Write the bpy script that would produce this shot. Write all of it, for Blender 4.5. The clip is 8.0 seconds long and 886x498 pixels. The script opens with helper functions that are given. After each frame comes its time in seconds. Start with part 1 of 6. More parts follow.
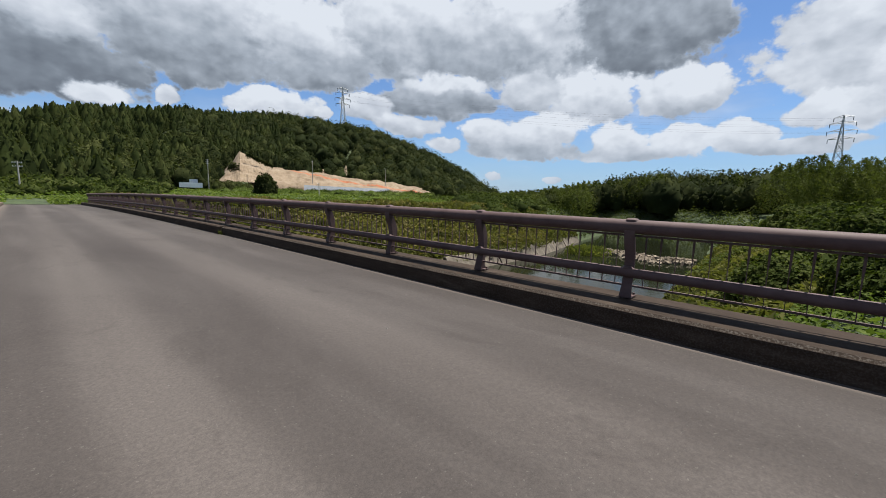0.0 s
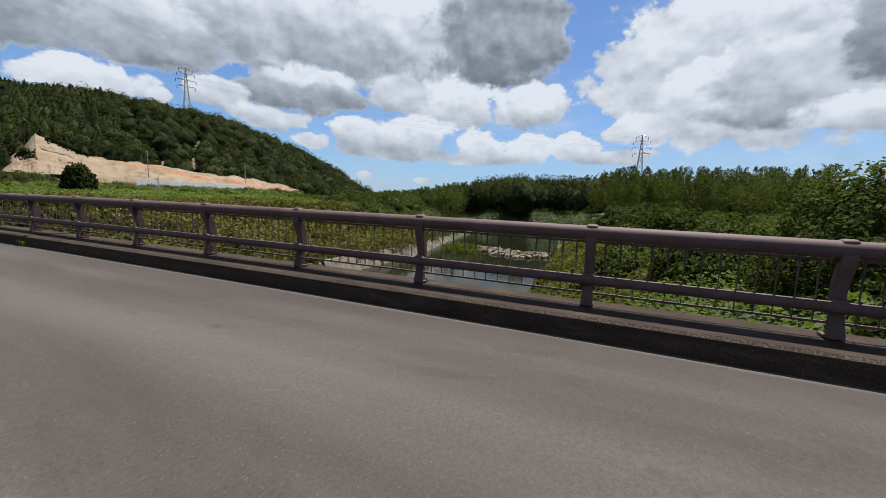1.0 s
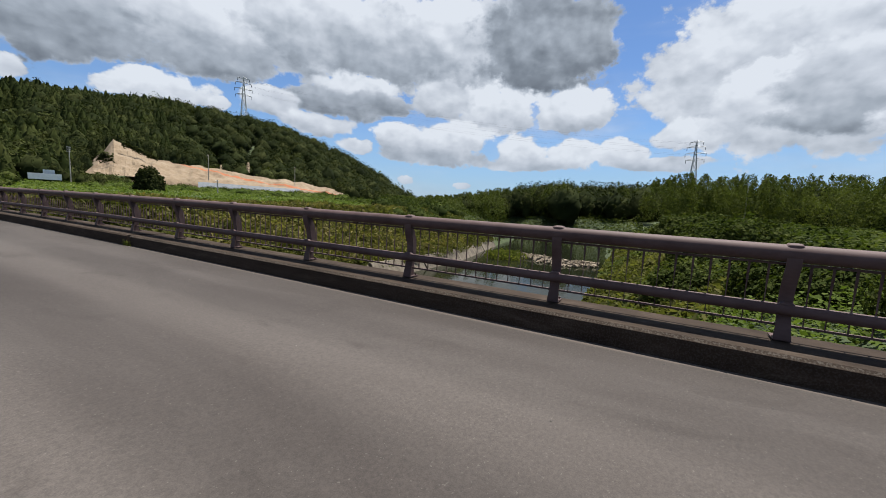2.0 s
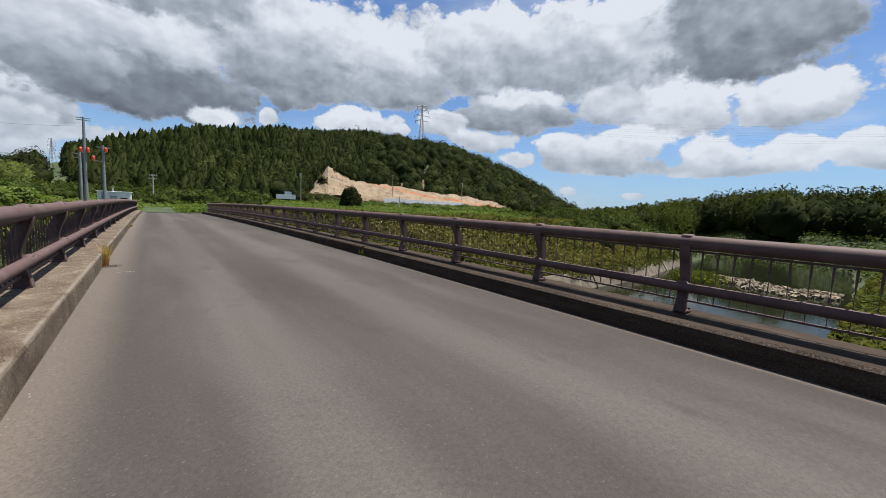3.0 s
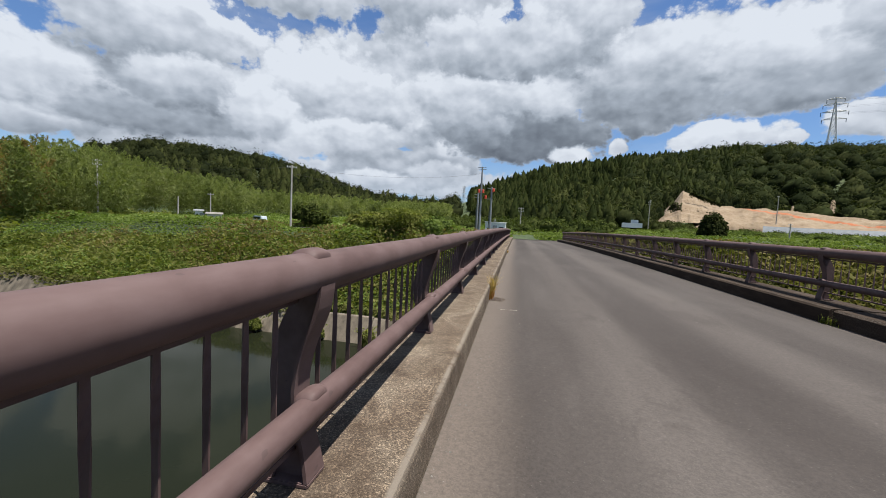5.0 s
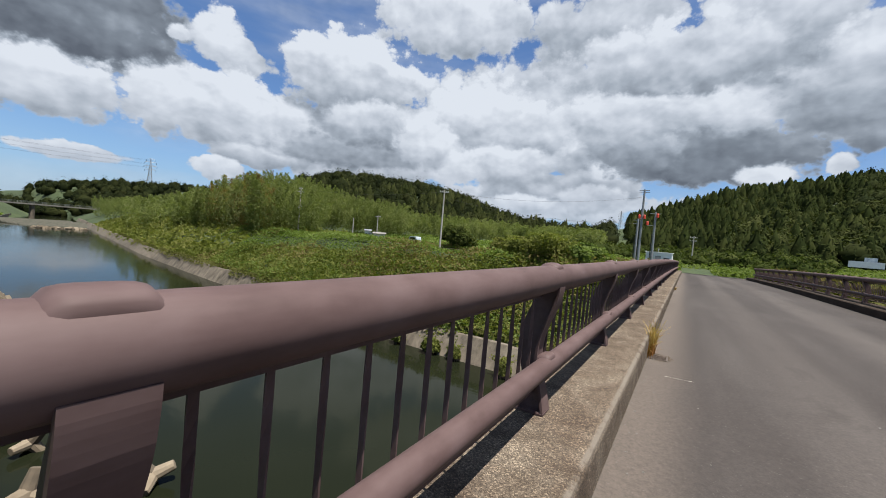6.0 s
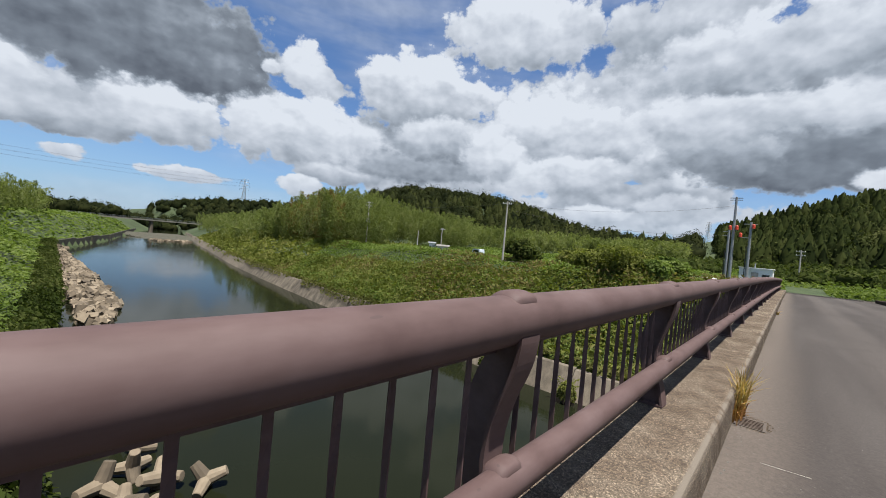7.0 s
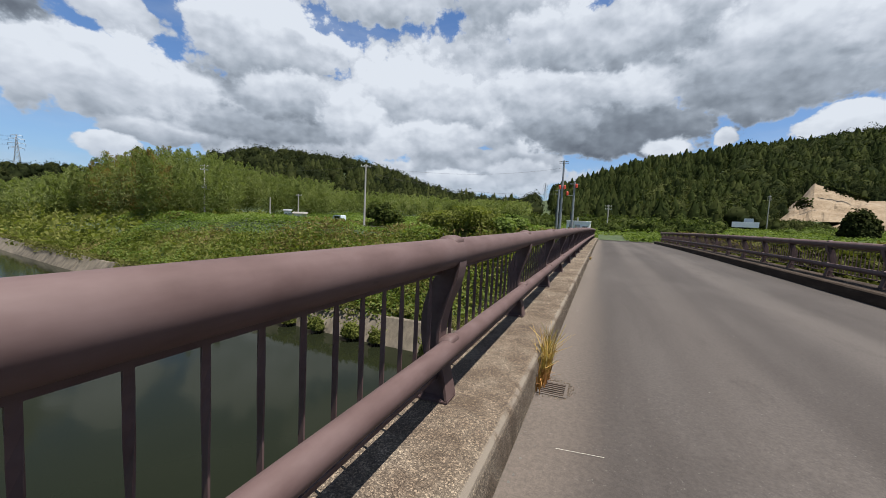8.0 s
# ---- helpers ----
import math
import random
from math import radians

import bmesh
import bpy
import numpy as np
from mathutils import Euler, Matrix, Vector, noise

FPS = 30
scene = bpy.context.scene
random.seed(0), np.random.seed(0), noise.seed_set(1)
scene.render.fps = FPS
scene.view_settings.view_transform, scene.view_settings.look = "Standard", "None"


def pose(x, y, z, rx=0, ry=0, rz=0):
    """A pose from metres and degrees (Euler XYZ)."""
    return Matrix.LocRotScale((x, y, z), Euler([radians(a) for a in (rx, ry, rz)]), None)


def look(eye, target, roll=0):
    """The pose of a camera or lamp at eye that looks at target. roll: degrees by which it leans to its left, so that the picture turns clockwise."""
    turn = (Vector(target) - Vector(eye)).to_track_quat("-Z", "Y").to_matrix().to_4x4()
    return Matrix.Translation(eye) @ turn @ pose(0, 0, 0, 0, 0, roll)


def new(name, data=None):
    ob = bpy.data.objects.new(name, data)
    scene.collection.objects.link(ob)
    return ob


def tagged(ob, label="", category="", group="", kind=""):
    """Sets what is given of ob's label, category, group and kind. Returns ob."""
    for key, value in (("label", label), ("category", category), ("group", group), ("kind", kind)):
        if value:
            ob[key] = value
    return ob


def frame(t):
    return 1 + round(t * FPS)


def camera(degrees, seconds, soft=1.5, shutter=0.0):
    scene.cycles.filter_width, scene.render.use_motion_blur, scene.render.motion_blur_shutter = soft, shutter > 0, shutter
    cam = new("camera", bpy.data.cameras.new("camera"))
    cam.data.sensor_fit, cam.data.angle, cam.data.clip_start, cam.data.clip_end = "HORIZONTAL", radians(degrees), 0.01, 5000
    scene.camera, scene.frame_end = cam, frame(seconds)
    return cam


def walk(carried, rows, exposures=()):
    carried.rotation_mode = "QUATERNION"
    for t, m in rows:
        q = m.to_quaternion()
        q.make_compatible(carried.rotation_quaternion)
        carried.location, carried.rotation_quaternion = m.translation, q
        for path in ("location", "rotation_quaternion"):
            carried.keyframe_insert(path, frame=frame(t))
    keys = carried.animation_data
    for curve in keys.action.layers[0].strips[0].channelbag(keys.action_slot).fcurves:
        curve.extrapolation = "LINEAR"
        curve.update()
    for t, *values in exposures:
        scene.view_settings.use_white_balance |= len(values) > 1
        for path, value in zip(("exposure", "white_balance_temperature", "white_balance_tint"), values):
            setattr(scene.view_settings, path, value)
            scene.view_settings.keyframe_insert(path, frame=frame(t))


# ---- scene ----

# ---------------------------------------------------------------- camera
cam = camera(98, 8.0, soft=0.9)
PATH = [
    (0, pose(1.279, 6.806, 1.200, 82.53, -1.42, -47.49)),
    (0.5, pose(1.374, 7.363, 1.222, 82.68, -1.95, -58.11)),
    (1, pose(1.374, 7.901, 1.224, 82.99, -1.92, -66.14)),
    (1.2, pose(1.362, 8.122, 1.223, 83.21, -2.15, -66.27)),
    (2.3, pose(1.227, 9.491, 1.210, 83.55, -2.89, -54.40)),
    (2.5, pose(1.161, 9.743, 1.201, 83.62, -2.76, -49.17)),
    (3, pose(1.007, 10.375, 1.205, 84.26, -2.54, -37.03)),
    (3.5, pose(0.920, 10.975, 1.192, 83.87, -2.70, -28.14)),
    (4, pose(0.842, 11.602, 1.194, 84.32, -2.73, -16.44)),
    (4.5, pose(0.761, 12.191, 1.198, 84.84, -2.56, -3.56)),
    (5, pose(0.700, 12.786, 1.189, 86.13, -2.78, 10.85)),
    (5.2, pose(0.673, 13.006, 1.178, 86.78, -3.26, 15.33)),
    (6.3, pose(0.606, 14.215, 1.174, 88.67, -4.89, 36.22)),
    (6.5, pose(0.597, 14.454, 1.200, 88.94, -4.62, 37.61)),
    (7, pose(0.602, 15.035, 1.204, 89.30, -5.13, 42.34)),
    (7.5, pose(0.558, 15.631, 1.188, 88.58, -4.39, 40.55)),
    (7.8, pose(0.641, 15.999, 1.178, 86.95, -2.67, 30.66)),
    (8, pose(0.688, 16.237, 1.174, 85.45, -2.71, 22.57)),
]

walk(cam, PATH)
scene.view_settings.exposure = 1.02

# ---------------------------------------------------------------- sun and sky
SUN_AZ, SUN_EL = 108.0, 73.3          # degrees clockwise from +y, above the horizon
sun = new("sun", bpy.data.lights.new("sun", "SUN"))
sun.data.energy, sun.data.angle, sun.data.color = 5.0, radians(0.53), (1.0, 0.955, 0.88)
_s = Vector((math.sin(radians(SUN_AZ)) * math.cos(radians(SUN_EL)), math.cos(radians(SUN_AZ)) * math.cos(radians(SUN_EL)), math.sin(radians(SUN_EL))))
sun.matrix_world = look(_s * 500, (0, 0, 0))


class Nodes:
    """Short hand for building a node tree."""

    def __init__(self, tree):
        self.t = tree
        tree.nodes.clear()

    def put(self, sock, v):
        if isinstance(v, bpy.types.NodeSocket):
            self.t.links.new(v, sock)
        elif isinstance(v, bpy.types.Node):
            self.t.links.new(v.outputs[0], sock)
        elif v is not None:
            sock.default_value = v

    def add(self, kind, ins=None, **attrs):
        n = self.t.nodes.new(kind)
        for k, v in attrs.items():
            setattr(n, k, v)
        for k, v in (ins or {}).items():
            self.put(n.inputs[k], v)
        return n

    def m(self, op, a, b=None, c=None, clamp=False):
        n = self.t.nodes.new("ShaderNodeMath")
        n.operation, n.use_clamp = op, clamp
        for i, v in enumerate((a, b, c)):
            self.put(n.inputs[i], v)
        return n.outputs[0]

    def v(self, op, a, b=None, scale=None):
        n = self.t.nodes.new("ShaderNodeVectorMath")
        n.operation = op
        self.put(n.inputs[0], a)
        self.put(n.inputs[1], b)
        if scale is not None:
            self.put(n.inputs["Scale"], scale)
        return n.outputs["Value"] if op in ("LENGTH", "DOT_PRODUCT", "DISTANCE") else n.outputs[0]

    def mix(self, fac, a, b, blend="MIX"):
        n = self.t.nodes.new("ShaderNodeMix")
        n.data_type, n.blend_type = "RGBA", blend
        self.put(n.inputs[0], fac)
        self.put(n.inputs[6], a)
        self.put(n.inputs[7], b)
        return n.outputs[2]

    def noise(self, vec, scale, detail=4.0, rough=0.55, dist=0.0):
        return self.add("ShaderNodeTexNoise", {"Vector": vec, "Scale": scale, "Detail": detail, "Roughness": rough, "Distortion": dist})

    def ramp(self, fac, stops):
        n = self.t.nodes.new("ShaderNodeValToRGB")
        self.put(n.inputs[0], fac)
        e = n.color_ramp.elements
        while len(e) < len(stops):
            e.new(0.5)
        for i, (p, c) in enumerate(stops):
            e[i].position, e[i].color = p, (*c, 1) if len(c) == 3 else c
        return n.outputs[0]

    def smooth(self, x, lo, hi):
        n = self.t.nodes.new("ShaderNodeMapRange")
        n.interpolation_type = "SMOOTHSTEP"
        self.put(n.inputs[0], x)
        self.put(n.inputs[1], lo)
        self.put(n.inputs[2], hi)
        return n.outputs[0]


world = bpy.data.worlds.new("sky")
scene.world = world
world.use_nodes = True
N = Nodes(world.node_tree)
sky = N.add("ShaderNodeTexSky", sky_type="NISHITA", sun_disc=False, sun_elevation=radians(SUN_EL), sun_rotation=radians(SUN_AZ), altitude=50, air_density=1.0, dust_density=0.6, ozone_density=2.0)
gen = N.add("ShaderNodeTexCoord").outputs["Generated"]
dirn = N.v("NORMALIZE", gen)
sep = N.add("ShaderNodeSeparateXYZ", {0: dirn})
az = N.m("MULTIPLY", N.m("ARCTAN2", sep.outputs[0], sep.outputs[1]), 57.29578)
el = N.m("MULTIPLY", N.m("ARCSINE", sep.outputs[2]), 57.29578)
flat = N.add("ShaderNodeCombineXYZ", {0: az, 1: el, 2: 0.0}).outputs[0]
# slow currents push the cloud outlines about
n_big = N.noise(N.v("MULTIPLY", flat, (0.10, 0.14, 1.0)), 1.0, 2.0, 0.5).outputs["Color"]
n_fine = N.noise(N.v("MULTIPLY", flat, (0.45, 0.55, 1.0)), 1.0, 5.0, 0.6).outputs["Color"]
warp = N.v("ADD", N.v("SCALE", N.v("SUBTRACT", n_big, (0.5, 0.5, 0.5)), scale=2.2), N.v("SCALE", N.v("SUBTRACT", n_fine, (0.5, 0.5, 0.5)), scale=1.5))
warp = N.v("MULTIPLY", warp, (1.0, 0.8, 0.0))
where = N.v("ADD", flat, warp)


def puffs(at, size, detail):
    """Heaped round heads of a cumulus, each built of smaller ones."""
    vo = N.add("ShaderNodeTexVoronoi", {"Vector": at, "Scale": 1.0 / size, "Detail": detail, "Roughness": 0.5, "Lacunarity": 2.3, "Smoothness": 0.45}, voronoi_dimensions="2D", feature="SMOOTH_F1", normalize=True)
    return N.m("SUBTRACT", 1.0, vo.outputs["Distance"])


swirl = N.v("MULTIPLY", N.v("ADD", flat, N.v("SCALE", warp, scale=0.5)), (0.9, 1.2, 0.0))
lobe = N.m("ADD", puffs(swirl, 3.6, 3.0), N.m("MULTIPLY", N.m("SUBTRACT", N.noise(flat, 0.55, 6.0, 0.62).outputs[0], 0.5), 0.30))
crest = N.m("MULTIPLY_ADD", N.m("SUBTRACT", lobe, 0.72), 0.95, 1.0)
amount, light, told = 0.0, 0.75, 0


def cloud(a, e, w, h, tone, shade=0.25):
    """One cloud mass over those before it: azimuth, elevation, half width, half height in degrees, brightness, and how much its base darkens."""
    global amount, light, where, told
    told += 1
    if told % 4 == 0:          # ties the masses into one chain, so that they are worked out in turn
        where = N.v("ADD", where, N.v("SCALE", (0.0, 0.0, 1.0), scale=light))
    q = N.v("MULTIPLY", N.v("SUBTRACT", where, (a, e, 0.0)), (0.80 / w, 0.80 / h, 0.0))
    s = N.smooth(N.m("SUBTRACT", crest, N.v("LENGTH", q)), 0.0, 0.36)
    up = N.add("ShaderNodeSeparateXYZ", {0: q}).outputs[1]
    light = N.m("MULTIPLY_ADD", s, N.m("SUBTRACT", N.m("MULTIPLY_ADD", up, 1.35 * shade, tone), light), light)
    amount = N.m("MAXIMUM", amount, s)


# pale sheets behind the heaps
cloud(-14.0, 17.0, 26.0, 8.0, 0.72, 0.12)
cloud(22.0, 20.0, 34.0, 5.5, 0.74, 0.12)
cloud(-46.0, 12.0, 20.0, 5.5, 0.76, 0.12)
cloud(-18.0, 6.5, 15.0, 3.0, 0.78, 0.10)
cloud(102.0, 16.0, 16.0, 9.0, 0.84, 0.10)
cloud(62.0, 21.0, 18.0, 6.0, 0.74, 0.12)
cloud(-84.0, 12.0, 12.0, 3.0, 0.74, 0.10)
# over the left bank and the river
cloud(-82.8, 20.2, 15.2, 7.1, 0.26, 0.10)
cloud(-73.6, 17.2, 7.1, 2.6, 0.22, 0.08)
cloud(-94.2, 12.1, 5.9, 3.0, 0.86, 0.25)
cloud(-79.0, 12.0, 6.5, 3.3, 0.84, 0.30)
cloud(-87.3, 9.5, 6.5, 1.8, 0.62, 0.20)
cloud(-68.2, 20.6, 1.2, 0.8, 0.95, 0.10)
cloud(-64.1, 21.3, 2.6, 3.2, 0.92, 0.20)
cloud(-62.0, 19.5, 3.3, 2.3, 0.80, 0.20)
cloud(-46.2, 21.3, 9.2, 4.9, 0.98, 0.28)
cloud(-50.7, 21.6, 5.9, 3.9, 0.96, 0.20)
cloud(-44.9, 16.1, 9.5, 2.6, 0.46, 0.20)
cloud(-64.3, 13.3, 8.8, 4.8, 0.88, 0.30)
cloud(-55.4, 11.8, 6.5, 3.6, 0.80, 0.30)
cloud(-46.5, 10.9, 11.4, 2.1, 0.50, 0.20)
cloud(-59.3, 8.4, 5.6, 1.3, 0.66, 0.20)
cloud(-63.0, 6.2, 3.0, 1.4, 0.88, 0.20)
cloud(-30.5, 11.2, 4.9, 3.3, 0.97, 0.20)
cloud(-28.0, 17.3, 7.8, 4.9, 0.86, 0.30)
cloud(-35.8, 14.0, 4.9, 4.0, 0.82, 0.25)
cloud(-33.0, 29.0, 11.0, 4.2, 0.86, 0.25)
cloud(-12.5, 27.8, 9.9, 4.4, 0.66, 0.25)
cloud(-4.4, 18.0, 11.5, 4.5, 0.88, 0.30)
cloud(0.3, 12.9, 12.6, 2.7, 0.30, 0.15)
cloud(-11.3, 14.3, 4.7, 3.4, 0.72, 0.20)
cloud(-23.2, 9.7, 7.2, 2.4, 0.66, 0.20)
cloud(-13.9, 8.4, 9.4, 1.8, 0.60, 0.20)
cloud(-20.8, 6.1, 4.8, 0.9, 0.88, 0.10)
cloud(-10.5, 10.9, 2.0, 1.5, 0.90, 0.10)
cloud(-87.1, 6.0, 1.9, 0.8, 0.86, 0.10)
cloud(-94.1, 6.1, 1.7, 0.4, 0.80, 0.10)
cloud(-76.0, 5.7, 4.6, 0.8, 0.80, 0.10)
cloud(5.8, 25.9, 8.3, 6.0, 0.72, 0.30)
# over the road's end and the hill
cloud(-5.2, 17.0, 12.3, 4.2, 0.80, 0.35)
cloud(0.2, 12.1, 10.9, 3.2, 0.26, 0.12)
cloud(-6.8, 12.7, 6.1, 2.2, 0.45, 0.20)
cloud(15.4, 16.9, 8.1, 4.3, 0.50, 0.20)
cloud(20.9, 21.4, 9.9, 4.3, 0.80, 0.30)
cloud(32.8, 19.5, 10.6, 4.7, 0.84, 0.35)
cloud(30.0, 15.9, 8.9, 2.4, 0.52, 0.15)
cloud(43.7, 21.9, 10.6, 4.8, 0.84, 0.30)
cloud(59.2, 23.7, 5.9, 3.5, 0.97, 0.20)
cloud(52.3, 19.3, 8.8, 3.2, 0.58, 0.20)
cloud(47.3, 15.4, 5.6, 1.7, 0.92, 0.15)
cloud(45.9, 13.2, 10.4, 1.9, 0.50, 0.15)
cloud(73.8, 21.4, 9.1, 6.7, 0.42, 0.12)
cloud(66.8, 13.8, 5.6, 3.4, 0.94, 0.25)
cloud(77.8, 13.5, 5.3, 2.8, 0.90, 0.30)
cloud(59.7, 14.7, 3.9, 3.0, 0.78, 0.20)
cloud(36.6, 12.3, 3.6, 1.9, 0.84, 0.20)
cloud(42.1, 10.2, 4.4, 1.6, 0.80, 0.20)
cloud(53.5, 9.5, 3.8, 2.1, 0.90, 0.25)
cloud(61.1, 9.8, 5.7, 2.2, 0.94, 0.25)
cloud(58.0, 7.3, 7.7, 1.5, 0.66, 0.15)
cloud(47.5, 7.7, 2.5, 1.1, 0.90, 0.10)
cloud(70.8, 8.1, 3.3, 2.3, 0.95, 0.20)
cloud(72.8, 6.5, 6.1, 1.1, 0.74, 0.10)
cloud(78.5, 7.9, 3.8, 2.1, 0.92, 0.20)
cloud(-21.3, 13.1, 6.3, 5.0, 0.86, 0.35)
cloud(-22.0, 7.6, 5.5, 2.0, 0.62, 0.20)
cloud(-12.0, 6.8, 4.4, 1.7, 0.70, 0.20)
cloud(-21.3, 6.1, 4.2, 1.1, 0.90, 0.10)
cloud(54.8, 3.4, 1.1, 0.6, 0.80, 0.10)
cloud(62.7, 2.9, 1.1, 0.4, 0.80, 0.10)
# over the river to the east
cloud(91.9, 10.1, 4.3, 1.8, 0.92, 0.20)
cloud(84.2, 7.9, 3.3, 1.9, 0.92, 0.20)
cloud(102.5, 21.0, 11.5, 5.1, 0.94, 0.25)
cloud(98.8, 13.6, 4.6, 3.8, 0.97, 0.25)
cloud(106.9, 14.6, 7.0, 4.2, 0.74, 0.25)
cloud(115.5, 18.6, 5.6, 5.3, 0.50, 0.20)
cloud(107.5, 11.1, 8.1, 1.6, 0.54, 0.12)
cloud(114.6, 10.0, 7.0, 2.0, 0.88, 0.30)
cloud(88.4, 6.7, 7.1, 0.9, 0.74, 0.10)
cloud(117.7, 12.7, 3.4, 2.6, 0.55, 0.20)
# overhead of the road
cloud(-29.2, 11.1, 4.2, 3.0, 0.97, 0.20)
cloud(-48.2, 19.2, 9.0, 3.9, 0.66, 0.30)
cloud(-43.6, 15.0, 8.6, 3.0, 0.70, 0.30)
cloud(-29.8, 17.0, 6.9, 3.7, 0.86, 0.30)
cloud(-36.3, 13.8, 4.5, 3.2, 0.92, 0.25)
cloud(-20.6, 15.7, 4.8, 3.8, 0.80, 0.30)
cloud(-23.0, 10.8, 5.5, 3.0, 0.80, 0.25)
cloud(-4.6, 23.7, 12.4, 3.9, 0.74, 0.30)
cloud(-7.8, 17.9, 7.3, 2.3, 0.85, 0.20)
cloud(42.8, 22.1, 9.2, 4.2, 0.80, 0.30)
# small bright puffs above the crest
cloud(6.6, 10.4, 2.8, 1.2, 0.95, 0.10)
cloud(12.4, 11.1, 1.2, 1.2, 0.95, 0.10)
cloud(23.7, 11.7, 5.8, 1.8, 0.94, 0.20)
cloud(30.4, 10.9, 1.3, 0.8, 0.90, 0.10)

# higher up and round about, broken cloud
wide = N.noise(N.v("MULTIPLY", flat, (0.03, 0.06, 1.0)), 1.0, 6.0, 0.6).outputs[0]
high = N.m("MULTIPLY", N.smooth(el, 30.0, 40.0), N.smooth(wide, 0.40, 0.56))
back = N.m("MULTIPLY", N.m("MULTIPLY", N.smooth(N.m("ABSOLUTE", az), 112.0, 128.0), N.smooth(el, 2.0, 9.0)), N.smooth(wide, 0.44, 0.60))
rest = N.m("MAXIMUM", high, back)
soft = N.noise(N.v("MULTIPLY", swirl, (0.20, 0.28, 1.0)), 1.0, 5.0, 0.55).outputs[0]
# thin veils between the heaps
veil = N.m("MULTIPLY", N.smooth(N.noise(N.v("MULTIPLY", flat, (0.03, 0.12, 1.0)), 1.0, 5.0, 0.55).outputs[0], 0.42, 0.72), 0.45)
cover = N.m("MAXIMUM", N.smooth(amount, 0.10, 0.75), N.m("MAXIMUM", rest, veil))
relief = N.m("SUBTRACT", puffs(swirl, 5.0, 2.5), puffs(N.v("ADD", swirl, (0.5, 1.3, 0.0)), 5.0, 2.5))
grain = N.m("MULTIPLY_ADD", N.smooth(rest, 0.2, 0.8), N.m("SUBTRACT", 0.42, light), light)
grain = N.m("MULTIPLY_ADD", relief, 0.62, grain)
grain = N.m("MULTIPLY_ADD", N.m("SUBTRACT", soft, 0.5), 0.40, grain)
cloud_col = N.ramp(grain, [(0.06, (0.110, 0.130, 0.165)), (0.32, (0.205, 0.240, 0.290)), (0.56, (0.355, 0.405, 0.475)), (0.80, (0.545, 0.595, 0.675)), (1.0, (0.70, 0.75, 0.825))])
blue = N.mix(1.0, N.v("SCALE", sky.outputs[0], scale=0.1), (0.80, 1.0, 1.26, 1), "MULTIPLY")
blue = N.mix(N.m("MULTIPLY", N.smooth(el, 15.0, 0.0), 0.55), blue, (0.30, 0.48, 0.72, 1))
hazed = N.mix(N.smooth(el, 9.0, 0.0), cloud_col, N.mix(0.5, cloud_col, (0.50, 0.60, 0.72, 1)))
sky_col = N.mix(cover, blue, hazed)
bg = N.add("ShaderNodeBackground", {"Color": sky_col, "Strength": 0.52})
N.t.links.new(bg.outputs[0], N.add("ShaderNodeOutputWorld").inputs[0])

# ---------------------------------------------------------------- materials
def material(name):
    mt = bpy.data.materials.new(name)
    mt.use_nodes = True
    n = Nodes(mt.node_tree)
    out = n.add("ShaderNodeOutputMaterial")
    bsdf = n.add("ShaderNodeBsdfPrincipled")
    n.t.links.new(bsdf.outputs[0], out.inputs[0])
    n.bsdf, n.out = bsdf, out
    n.pos = n.add("ShaderNodeNewGeometry").outputs["Position"]
    return mt, n


def bump(n, height, strength, dist=0.02):
    b = n.add("ShaderNodeBump", {"Height": height, "Strength": strength, "Distance": dist})
    n.put(n.bsdf.inputs["Normal"], b)


def set_in(n, **kw):
    for k, v in kw.items():
        n.put(n.bsdf.inputs[k.replace("_", " ")], v)


